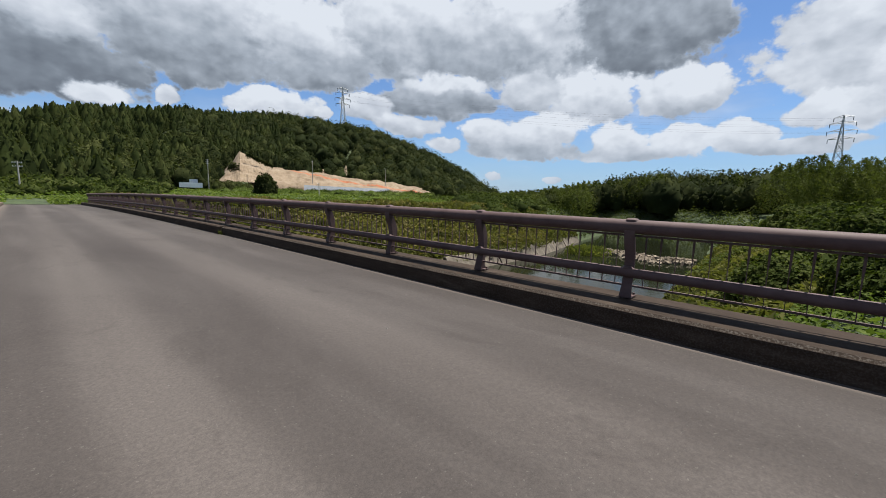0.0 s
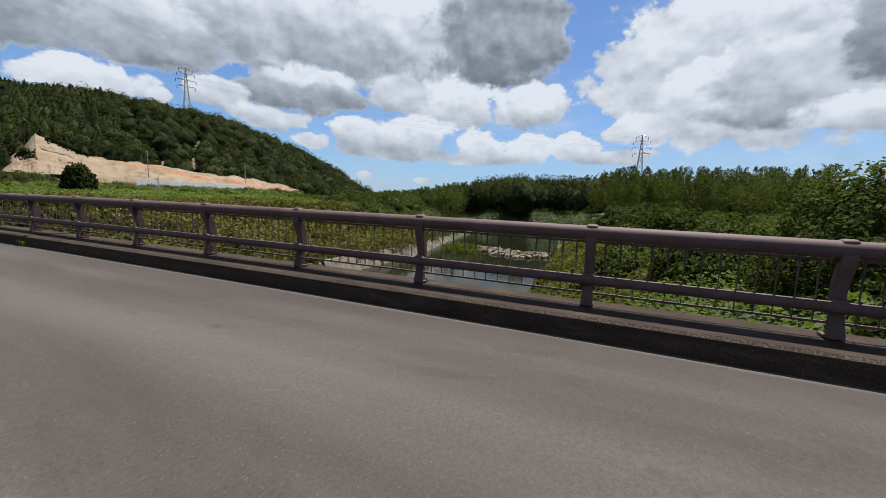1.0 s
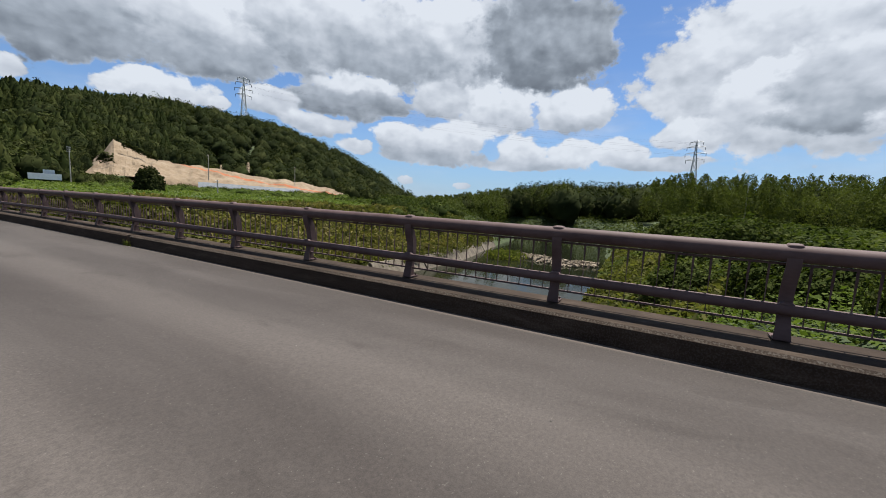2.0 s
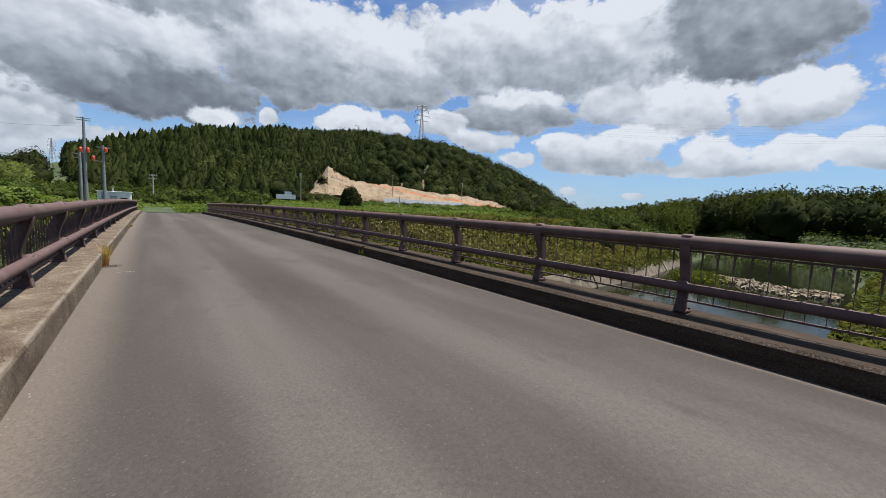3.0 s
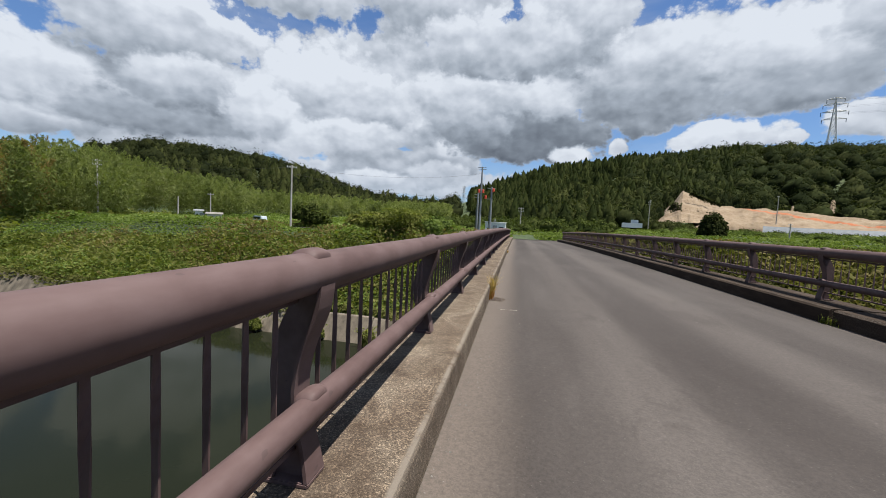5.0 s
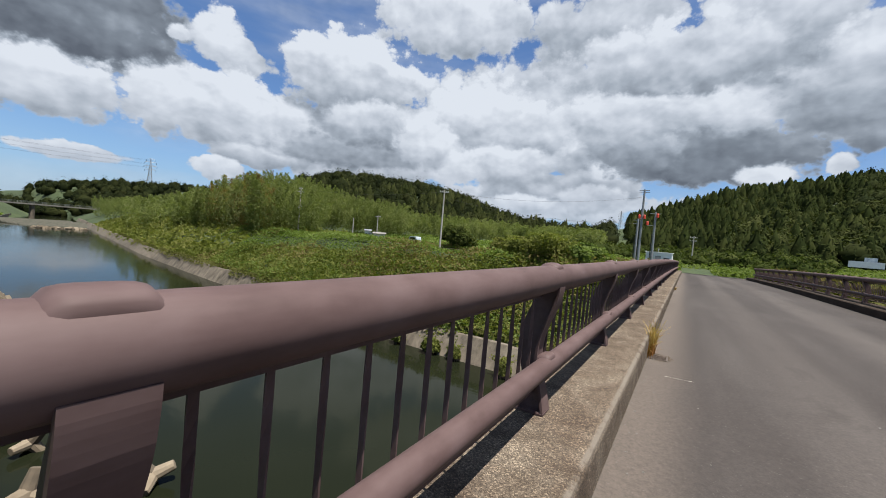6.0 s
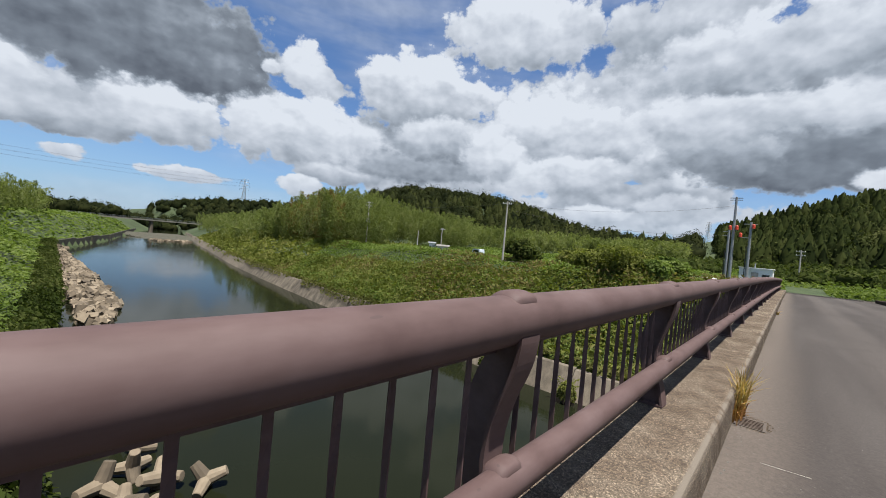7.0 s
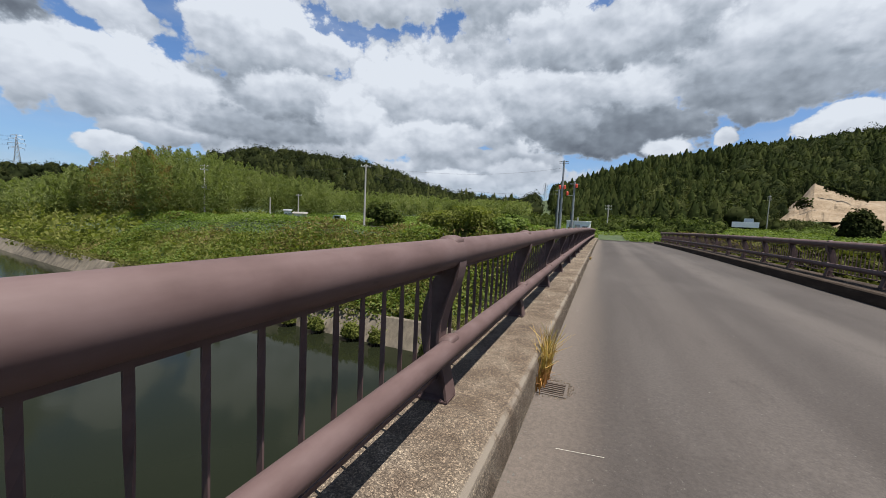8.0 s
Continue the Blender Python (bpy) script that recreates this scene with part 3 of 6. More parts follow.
def bank_near(x):
    return np.interp(x, [-420, -330, -193, -132, -52, -19, 20, 44, 73, 124, 180, 260], [92, 68, 38, 20, 17.2, 15.0, 15.0, 16, 17.6, 23, 44, 85])


def ridge(az):
    """Elevation in degrees of the bare ridge line, by azimuth from the bridge."""
    return np.interp(az, [-100, -92, -86, -80, -75, -69, -62, -56, -51, -47.7, -42, -35, -29, -24.7, -19, -12, -5.7, -1, 5, 12, 19, 26, 33, 39, 46, 51, 54.5, 57, 62, 72, 90, 110, 125],
                     [1.2, 1.4, 1.5, 2.2, 3.3, 3.9, 3.9, 5.2, 6.9, 7.7, 7.6, 6.9, 5.9, 4.1, 2.8, 2.4, 4.6, 6.4, 8.2, 8.9, 9.3, 9.9, 9.6, 8.5, 6.1, 4.0, 1.0, 0.2, 0.1, 0.1, 0.1, 0.1, 0.0])


def height(x, y):
    """The ground all the way out."""
    x, y = np.asarray(x, float), np.asarray(y, float)
    dx, dy = x - EYE[0], y - EYE[1]
    d, a = np.hypot(dx, dy), np.degrees(np.arctan2(dx, dy))
    yf, yn = bank_far(x), bank_near(x)
    # land beyond the river, the bank below it and the near bank
    far = np.interp(y - yf, [0, 0.01, 2.4, 4.5, 16, 30], [-10, -9.6, -6.85, -6.2, -1.0, -0.7])
    near = np.interp(yn - y, [0, 0.01, 0.35, 3, 13, 20], [-10, -9.4, -6.9, -6.4, -0.6, 0.0])
    soft = np.interp(yn - y, [0, 0.01, 0.6, 4, 10, 20], [-10, -9.3, -8.3, -6.6, -3.6, -0.6])
    k = smoothstep(x, 12, 30)
    near = near * (1 - k) + soft * k
    z = np.where(y > yf, far, np.where(y < yn, near, -10.0))
    # the river bends out of sight behind a wooded shore
    shut = smoothstep(x - 0.25 * (y - 30), 128, 150)
    z = z * (1 - shut) + np.maximum(z, -1.0) * shut
    out = np.where(y > yf, smoothstep(y - yf, 10, 30), np.where(y < yn, smoothstep(yn - y, 8, 25), 0))
    z = z + out * smoothstep(d, 70, 210) * 2.6 * smoothstep(a, -70, -20) * (1 - smoothstep(a, 45, 60))
    # hills
    d0 = np.interp(a, [-100, -70, -60, -50, -15, -8, 0, 20, 30, 48, 58, 120], [520, 480, 330, 190, 190, 210, 190, 225, 232, 235, 300, 400])
    d1 = np.interp(a, [-100, -70, -60, -50, -15, -8, 0, 30, 48, 58, 120], [760, 720, 560, 430, 430, 430, 440, 470, 450, 420, 600])
    top = d1 * np.tan(np.radians(np.maximum(ridge(a) - 0.75, 0))) + 1.2
    rise = smoothstep(d, d0, d1) * (1 - 0.6 * smoothstep(d, d1, d1 * 2.2))
    rise = rise ** 0.8
    z = z + out * np.where(np.abs(a) < 128, np.maximum(top - 3, 0) * rise, 0)
    z = z + out * smoothstep(d, 150, 320) * 2.5 * vnoise(x, y, 60, 3)
    # rough growth
    z = z + out * 0.45 * vnoise(x, y, 5.0, 5) * (1 - smoothstep(d, 200, 400))
    # level ground at the end of the bridge and the shelf of the earthworks
    pad = smoothstep(y, 50, 56) * (1 - smoothstep(np.hypot((x - 3) / 2.2, y - 60), 8, 14))
    z = z * (1 - pad) + (-0.62) * pad
    return z


def grid_axis(edge, fine, count):
    """Stations that stand close near 0 and wide far out."""
    k = np.arcsinh(edge / fine)
    return fine * np.sinh(np.linspace(-k, k, count))


def build_ground():
    gx, gy = grid_axis(3200, 55, 270), 25 + grid_axis(3200, 42, 280)
    X, Y = np.meshgrid(gx, gy)
    Z = height(X, Y)
    n, m = X.shape
    i = np.arange(n * m).reshape(n, m)
    q = np.stack([i[:-1, :-1], i[:-1, 1:], i[1:, 1:], i[1:, :-1]], -1).reshape(-1, 4)
    g = fast("ground", np.stack([X, Y, Z], -1).reshape(-1, 3), q, GROUND, smooth=True)
    tagged(g, "grassy river banks, fields and low hills under summer growth", "ground", kind="structure")


build_ground()
bm = bmesh.new()
box(bm, -460, 300, -60, 175, WATER_Z - 0.6, WATER_Z)
tagged(part("water", bm, WATER, None), "calm murky green river mirroring the clouds", "water", kind="structure")

# ---------------------------------------------------------------- bridge
Y0, Y1 = -14.0, 57.0                   # ends of the bridge
W = 5.66                               # between the two lines of caps
KL, KR = 0.335, 5.22                    # faces of the two kerbs
STEP = np.linspace(Y0, Y1, 37)


def strip(name, outline, mt, y_list, parent=None, label=""):
    """An outline of (x, z) pairs carried along the arch of the deck."""
    bm = bmesh.new()
    rings = [[bm.verts.new((x, y, z + float(deck(y)))) for x, z in outline] for y in y_list]
    n = len(outline)
    for a, b in zip(rings, rings[1:]):
        for i in range(n):
            bm.faces.new((a[i], a[(i + 1) % n], b[(i + 1) % n], b[i]))
    bm.faces.new(rings[0])
    bm.faces.new(rings[-1][::-1])
    bmesh.ops.recalc_face_normals(bm, faces=bm.faces)
    return part(name, bm, mt, parent, label)


road = strip("road", [(KL + 0.002, 0), (KR - 0.002, 0), (KR - 0.002, -0.12), (KL + 0.002, -0.12)], ASPHALT, STEP)
tagged(road, "worn grey-brown asphalt carriageway with pale wheel tracks", "road", kind="structure")
slab = strip("bridge_deck", [(-0.36, -0.004), (-0.36, -0.45), (W + 0.36, -0.45), (W + 0.36, -0.004), (KR + 0.1, -0.004), (KR + 0.1, -0.125), (KL - 0.1, -0.125), (KL - 0.1, -0.004)], CONCRETE, STEP)
tagged(slab, "concrete bridge deck slab carrying the road", "bridge deck", kind="structure")
for x0 in (0.5, 2.5, 4.5):
    g = strip("bridge_girder", [(x0, -0.46), (x0 + 0.6, -0.46), (x0 + 0.6, -1.7), (x0, -1.7)], CONCRETE, STEP)
    tagged(g, "concrete girder under the bridge deck", "girder", "girders of the bridge", "structure")
for y in (14.0, 42.0):
    bm = bmesh.new()
    box(bm, -0.2, W + 0.2, y - 0.7, y + 0.7, -11, -1.75, 0.12)
    tagged(part("bridge_pier", bm, CONCRETE, None), "concrete pier wall standing at the water's edge", "pier", "piers of the bridge", "structure")
kl = strip("kerb_left", [(-0.30, 0.0), (-0.30, 0.235), (KL - 0.050, 0.235), (KL - 0.030, 0.2315), (KL - 0.013, 0.221), (KL - 0.005, 0.200), (KL + 0.004, -0.1), (-0.30, -0.1)], KERB, STEP)
tagged(kl, "washed-pebble concrete kerb carrying the railing", "kerb", kind="structure")
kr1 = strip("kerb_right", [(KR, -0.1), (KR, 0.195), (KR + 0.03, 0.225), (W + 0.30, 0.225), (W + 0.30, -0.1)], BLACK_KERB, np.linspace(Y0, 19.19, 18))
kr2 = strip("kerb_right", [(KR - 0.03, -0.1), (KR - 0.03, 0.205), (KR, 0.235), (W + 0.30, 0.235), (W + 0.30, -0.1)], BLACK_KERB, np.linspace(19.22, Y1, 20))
for k in (kr1, kr2):
    tagged(k, "near-black concrete kerb with a scraped pale edge", "kerb", "kerbs beside the road", "structure")
# approach beyond the bridge, running out into a cross road
bm = bmesh.new()
out = [(KL - 3, 57.0), (KL, 57.0), (KR, 57.0), (KR + 1.2, 58.5), (KR + 14, 61.0), (70, 62.5), (70, 67.5), (-60, 67.5), (-60, 62.5), (KL - 9, 61.5), (KL - 4, 60)]
vs = [bm.verts.new((x, y, float(deck(min(y, 57.5))) - 0.02 - 0.022 * (y - 57.0))) for x, y in out]
bm.faces.new(vs)
bmesh.ops.solidify(bm, geom=bm.faces[:], thickness=0.12)
bmesh.ops.recalc_face_normals(bm, faces=bm.faces)
tagged(part("approach_road", bm, ASPHALT, None), "asphalt cross road at the end of the bridge", "road", kind="structure")


def post_meshes():
    """One railing post as its parts, road side towards +x, foot at the origin on the kerb (0.235 above the road)."""
    front = [(0.035, 0.70), (0.02, 0.62), (-0.024, 0.52), (-0.052, 0.42), (-0.060, 0.33), (-0.050, 0.24), (-0.022, 0.15), (-0.004, 0.07), (0.006, 0.018)]
    back = [(-0.150, 0.018), (-0.118, 0.05), (-0.112, 0.12), (-0.136, 0.22), (-0.158, 0.32), (-0.162, 0.42), (-0.146, 0.52), (-0.108, 0.62), (-0.06, 0.70)]
    def rounded(line):
        for _ in range(2):
            line = [line[0]] + [p for (x0, z0), (x1, z1) in zip(line, line[1:]) for p in ((0.75 * x0 + 0.25 * x1, 0.75 * z0 + 0.25 * z1), (0.25 * x0 + 0.75 * x1, 0.25 * z0 + 0.75 * z1))] + [line[-1]]
        return line

    front, back = rounded([(0.036, 0.735)] + front), rounded(back + [(-0.055, 0.735)])
    web = prism(bmesh.new(), front + back, -0.024, 0.024, axis="y")
    fl = bmesh.new()
    rows = []
    for i, (x, z) in enumerate(front):
        half = 0.052 + 0.012 * max(0.0, (0.15 - z) / 0.15)
        rows.append([fl.verts.new((x + s, h, z)) for s, h in ((0.0, -half), (0.0, half), (0.014, half), (0.014, -half))])
    for a, b in zip(rows, rows[1:]):
        for k in range(4):
            fl.faces.new((a[k], a[(k + 1) % 4], b[(k + 1) % 4], b[k]))
    fl.faces.new(rows[0]), fl.faces.new(rows[-1][::-1])
    bmesh.ops.recalc_face_normals(fl, faces=fl.faces)
    base = box(bmesh.new(), -0.165, 0.022, -0.065, 0.065, 0.0, 0.018, 0.004)
    # a fat strap with rounded ends, moulded over the rail
    cap = bmesh.new()
    grid = []
    for u in np.linspace(-1, 1, 15):
        ring = []
        for v in np.linspace(-1, 1, 11):
            rise = 0.018 * math.sqrt(max(0.0, 1 - u ** 6)) * math.sqrt(max(0.0, 1 - v ** 4))
            a, r = radians(-4 + 46 * u), 0.0735 + rise
            ring.append(cap.verts.new((r * math.sin(a) - 0.018, 0.062 * v * (1 - 0.18 * u ** 8), r * math.cos(a) + 0.772)))
        grid.append(ring)
    for a, b in zip(grid, grid[1:]):
        for k in range(10):
            f = cap.faces.new((a[k], a[k + 1], b[k + 1], b[k]))
            f.smooth = True
    bmesh.ops.recalc_face_normals(cap, faces=cap.faces)
    clamp = bmesh.new()
    grid = []
    for u in np.linspace(-1, 1, 13):
        ring = []
        for v in np.linspace(-1, 1, 9):
            rise = 0.019 * math.sqrt(max(0.0, 1 - u ** 6)) * math.sqrt(max(0.0, 1 - v ** 4))
            a, r = radians(-22 + 60 * u), 0.0515 + rise
            ring.append(clamp.verts.new((r * math.sin(a) + 0.002, 0.056 * v * (1 - 0.2 * u ** 8), r * math.cos(a) + 0.278)))
        grid.append(ring)
    for a, b in zip(grid, grid[1:]):
        for k in range(8):
            f = clamp.faces.new((a[k], a[k + 1], b[k + 1], b[k]))
            f.smooth = True
    bmesh.ops.recalc_face_normals(clamp, faces=clamp.faces)
    bolt = bmesh.new()
    rod(bolt, (-0.13, -0.045, 0.018), (-0.13, -0.045, 0.042), 0.012, seg=6)
    return web, fl, base, cap, clamp, bolt


def bar_mesh():
    """A flat bar, given a quarter turn in its upper third."""
    bm = bmesh.new()
    rings = []
    for z, turn in [(0.130, 0), (0.42, 0), (0.47, 12), (0.52, 34), (0.57, 58), (0.62, 80), (0.66, 90), (0.69, 90)]:
        c, s = math.cos(radians(turn)), math.sin(radians(turn))
        rings.append([bm.verts.new((u * c - v * s, u * s + v * c, z)) for u, v in ((-0.0095, -0.0030), (0.0095, -0.0030), (0.0095, 0.0030), (-0.0095, 0.0030))])
    for a, b in zip(rings, rings[1:]):
        for k in range(4):
            bm.faces.new((a[k], a[(k + 1) % 4], b[(k + 1) % 4], b[k]))
    bm.faces.new(rings[0][::-1]), bm.faces.new(rings[-1])
    me = bpy.data.meshes.new("bar")
    bm.to_mesh(me)
    bm.free()
    me.materials.append(PAINT)
    return me


BAR = bar_mesh()
POST = {}
for key, b in zip(("web", "flange", "base_plate", "cap", "clamp", "bolt"), post_meshes()):
    POST[key] = bpy.data.meshes.new(key)
    b.to_mesh(POST[key])
    b.free()
    POST[key].materials.append(PAINT)


def railing(name, side_x, facing, ys, label):
    """A railing along the bridge: posts at ys, facing +1 with its road side towards +x, -1 towards -x."""
    root = empty(name, side_x, 0, 0, 0)
    ys = list(ys)
    bars = 0
    for y in ys:
        p = link_mesh("post", POST["web"], None, root)
        p.matrix_basis = Matrix.Translation((0, y, 0.235 + float(deck(y)))) @ Matrix.Diagonal((facing, 1, 1, 1))
        for key in ("flange", "base_plate", "cap", "clamp", "bolt"):
            link_mesh(key, POST[key], None, p)
    seg_y = np.linspace(ys[0] - 0.9, ys[-1] + 0.5, 60)
    dz = [float(deck(y)) for y in seg_y]
    part("top_rail", tube(bmesh.new(), [(-0.018 * facing, y, 1.007 + d) for y, d in zip(seg_y, dz)], 0.076, 24), PAINT, root, "wide round top rail of chalky brown steel", True)
    part("lower_rail", tube(bmesh.new(), [(0.002 * facing, y, 0.513 + d) for y, d in zip(seg_y, dz)], 0.052, 20), PAINT, root, smooth=True)
    part("upper_strip", strip_bm([(-0.012, 0.90), (0.012, 0.90), (0.012, 0.922), (-0.012, 0.922)], -0.062 * facing, seg_y), PAINT, root)
    part("lower_strip", strip_bm([(-0.012, 0.352), (0.012, 0.352), (0.012, 0.372), (-0.012, 0.372)], -0.062 * facing, seg_y), PAINT, root)
    for a, b in zip(ys, ys[1:]):
        n = 13
        for k in range(1, n + 1):
            y = a + (b - a) * (k + 0.0) / (n + 1)
            m = link_mesh("bar", BAR, None, root)
            m.matrix_basis = Matrix.Translation((-0.062 * facing, y, 0.235 + float(deck(y))))
    return tagged(root, label, "railing", "railings of the bridge")


def strip_bm(outline, x, y_list):
    bm = bmesh.new()
    rings = [[bm.verts.new((x + u, y, z + float(deck(y)))) for u, z in outline] for y in y_list]
    n = len(outline)
    for a, b in zip(rings, rings[1:]):
        for i in range(n):
            bm.faces.new((a[i], a[(i + 1) % n], b[(i + 1) % n], b[i]))
    bm.faces.new(rings[0]), bm.faces.new(rings[-1][::-1])
    bmesh.ops.recalc_face_normals(bm, faces=bm.faces)
    return bm


railing("railing", 0.0, 1, 14.057 + 2.006 * np.arange(-9, 22), "brown painted steel railing with twisted flat bars on the washed kerb")
railing("railing", W, -1, 20.132 + 2.007 * np.arange(-13, 19), "brown painted steel railing on the near-black kerb")

# ---------------------------------------------------------------- growth
def leaf_quads(c, nrm, size, long=1.6, sides=4, hang=None):
    """Leaves at points c that face nrm: folded rhombs, or triangles where they are far off."""
    n = len(c)
    nrm = nrm / np.maximum(np.linalg.norm(nrm, axis=1, keepdims=True), 1e-6)
    t = np.cross(nrm, RNG.normal(size=(n, 3)))
    if hang is not None:
        t = RNG.normal(size=(n, 3)) * hang + (0, 0, 1)
        nrm = np.cross(t, np.cross(nrm, t))
        nrm = nrm / np.maximum(np.linalg.norm(nrm, axis=1, keepdims=True), 1e-6)
    t /= np.maximum(np.linalg.norm(t, axis=1, keepdims=True), 1e-6)
    b = np.cross(nrm, t)
    s = size[:, None] * 0.5
    if sides == 3:
        return np.stack([c - t * s * long - b * s * 0.8, c - t * s * long + b * s * 0.8, c + t * s * long], 1)
    return np.stack([c - t * s * long, c - b * s + nrm * s * 0.25, c + t * s * long, c + b * s + nrm * s * 0.25], 1)


def leaf_object(name, verts, mt, parent=None):
    n, k = verts.shape[:2]
    return fast(name, verts.reshape(-1, 3), np.arange(k * n).reshape(n, k), mt, parent)


def crown_cores(xyz, hgt, rad, kind):
    """Rough closed hearts for many crowns at once, so that no light falls through them."""
    n = len(xyz)
    if kind == "cedar":
        ring, lev, wid = 7, np.array((0.10, 0.34, 0.62, 1.0)), np.array((0.78, 0.70, 0.48, 0.10))
    else:
        ring, lev, wid = 8, np.array((0.06, 0.28, 0.48, 0.66, 0.80)), np.array((0.45, 0.72, 0.66, 0.42, 0.08))
    m = len(lev)
    ang = np.arange(ring) * 2 * np.pi / ring + RNG.random(n)[:, None, None] * 6.28 + np.arange(m)[None, :, None] * 0.4
    rr = rad[:, None, None] * wid[None, :, None] * (0.78 + 0.44 * RNG.random((n, m, ring)))
    zz = hgt[:, None, None] * (lev[None, :, None] + 0.05 * RNG.normal(size=(n, m, ring)))
    v = np.stack([xyz[:, 0, None, None] + rr * np.cos(ang), xyz[:, 1, None, None] + rr * np.sin(ang), xyz[:, 2, None, None] + zz], -1)
    a = np.arange(m * ring).reshape(m, ring)
    b = np.roll(a, -1, 1)
    t = np.concatenate([np.stack([a[:-1], b[:-1], b[1:]], -1).reshape(-1, 3), np.stack([a[:-1], b[1:], a[1:]], -1).reshape(-1, 3)])
    q = (t[None] + (m * ring) * np.arange(n)[:, None, None]).reshape(-1, 3)
    return v.reshape(-1, 3), q


def crowns(xyz, hgt, rad, kind, per, fine=1.0):
    """Leaves for many crowns at once: foot points, heights, radii."""
    n = len(xyz)
    N_ = n * per
    idx = np.repeat(np.arange(n), per)
    u = RNG.random(N_)
    ang = RNG.random(N_) * 2 * np.pi
    h, r = hgt[idx], rad[idx]
    if kind == "cedar":
        f = 1 - np.sqrt(u) * 0.97
        rr = r * (0.12 + 0.9 * (1 - f) ** 0.75) * (0.75 + 0.35 * RNG.random(N_))
        z = h * (0.10 + 0.92 * f)
        nz, size = 0.55, 0.55 + 0.55 * RNG.random(N_)
    elif kind == "bamboo":
        f = u ** 0.62
        rr = r * (0.12 + 0.95 * np.sin(np.pi * np.clip(f, 0, 1) ** 0.9)) * RNG.random(N_) ** 0.6
        z = h * (0.08 + 0.94 * f)
        nz, size = 0.5, 0.34 * (0.6 + 0.8 * RNG.random(N_))
    else:
        # seven leaning boughs to a crown, each a clump of its own
        bough = RNG.integers(0, 7, N_)
        b_ang, b_out, b_up, b_size = 6.28 * RNG.random((n, 7)), 0.25 + 0.5 * RNG.random((n, 7)), RNG.random((n, 7)), 0.34 + 0.26 * RNG.random((n, 7))
        b_out[:, 0], b_up[:, 0] = 0.1, 1.0
        ba, bo, bu, bs = (k_[idx, bough] for k_ in (b_ang, b_out, b_up, b_size))
        f = np.arccos(1 - 1.7 * u) / np.pi
        px = r * (bo * np.cos(ba) + bs * np.sin(np.pi * f) * np.cos(ang))
        py = r * (bo * np.sin(ba) + bs * np.sin(np.pi * f) * np.sin(ang))
        rr, ang_c = np.hypot(px, py), np.arctan2(py, px)
        z = h * (0.34 + 0.46 * bu * (1.15 - bo)) + np.minimum(h * 0.5, r) * bs * 0.9 * np.cos(np.pi * f)
        nz, size = 0.45, np.clip(r * 0.2, 0.3, 1.1) * (0.6 + 0.8 * RNG.random(N_))
    at_ = ang_c if kind == "broad" else ang
    c = xyz[idx] + np.stack([rr * np.cos(at_), rr * np.sin(at_), z], 1)
    size = size * fine
    if kind == "bamboo":
        # each culm leans over at its tip
        way = RNG.random(n)[idx] * 6.28
        lean = r * 0.9 * f ** 3
        c = c + np.stack([np.cos(way) * lean, np.sin(way) * lean, -0.3 * lean], 1)
        nrm = RNG.normal(size=(N_, 3)) * 0.5 + np.stack([np.cos(ang) * 0.3, np.sin(ang) * 0.3, np.full(N_, 0.8)], 1)
        return leaf_quads(c, nrm, size, 3.0, 3, 1.3)
    nrm = np.stack([np.cos(ang), np.sin(ang), nz + 0.9 * (z / h - 0.5)], 1) + RNG.normal(size=(N_, 3)) * 0.4
    return leaf_quads(c, nrm, size, 1.5, 3)


def polar(az, d):
    a = np.radians(az)
    return EYE[0] + d * np.sin(a), EYE[1] + d * np.cos(a)


def wood(name, az0, az1, dist0, dist1, count, kind, h0, h1, r0, r1, per, mt, label, keep=None, skyline=None, fine=1.0):
    """Trees strewn over a sector of the land, all one object."""
    a = az0 + (az1 - az0) * RNG.random(count)
    d0 = dist0(a) if callable(dist0) else dist0
    d1 = dist1(a) if callable(dist1) else dist1
    d = np.sqrt(d0 ** 2 + (d1 ** 2 - d0 ** 2) * RNG.random(count))
    x, y = polar(a, d)
    ok = np.ones(count, bool) if keep is None else keep(a, d, x, y)
    x, y = x[ok], y[ok]
    n = len(x)
    z = height(x, y)
    k = RNG.random(n)
    foot_pts, hgt = np.stack([x, y, z - 0.3], 1), (h0 + (h1 - h0) * k) * (0.95 + 0.3 * vnoise(x, y, 26, 73))
    if skyline is not None:
        a, d = a[ok], d[ok]
        hgt = np.clip(1.2 + d * np.tan(np.radians(skyline(a))) - z, 2.5, h1 * 1.6) * ((0.60 + 0.48 * RNG.random(n) ** 0.8) if kind == "bamboo" else (0.72 + 0.3 * RNG.random(n)))
    rad = (r0 + (r1 - r0) * k) * (0.85 + 0.3 * RNG.random(n))
    v = crowns(foot_pts, hgt, rad, kind, per, fine)
    verts, tris = v.reshape(-1, 3), np.arange(3 * len(v)).reshape(-1, 3)
    if kind != "bamboo":
        cv, ct = crown_cores(foot_pts, hgt, rad, kind)
        verts, tris = np.concatenate([verts, cv]), np.concatenate([tris, ct + len(verts)])
    return tagged(fast(name, verts, tris, mt, smooth=True), label, "woods", kind="stuff")


def land(x, y, m):
    """Dry land at least m metres back from the water."""
    return (y < bank_near(x) - m) | (y > bank_far(x) + m) | (x - 0.25 * (y - 30) > 142)


def cut_free(a, d, x, y):
    """Keeps trees off the earthworks and their scars."""
    return ~((a > 17) & (a < 46) & (d < 262 - 0.6 * np.abs(a - 24))) & ~((np.abs(a - 34.0) < 0.4) & (d < 266)) & ~((np.abs(a - 30.9) < 0.3) & (d < 262)) & ~((np.abs(a - 21.2) < 2.2) & (d < 254))


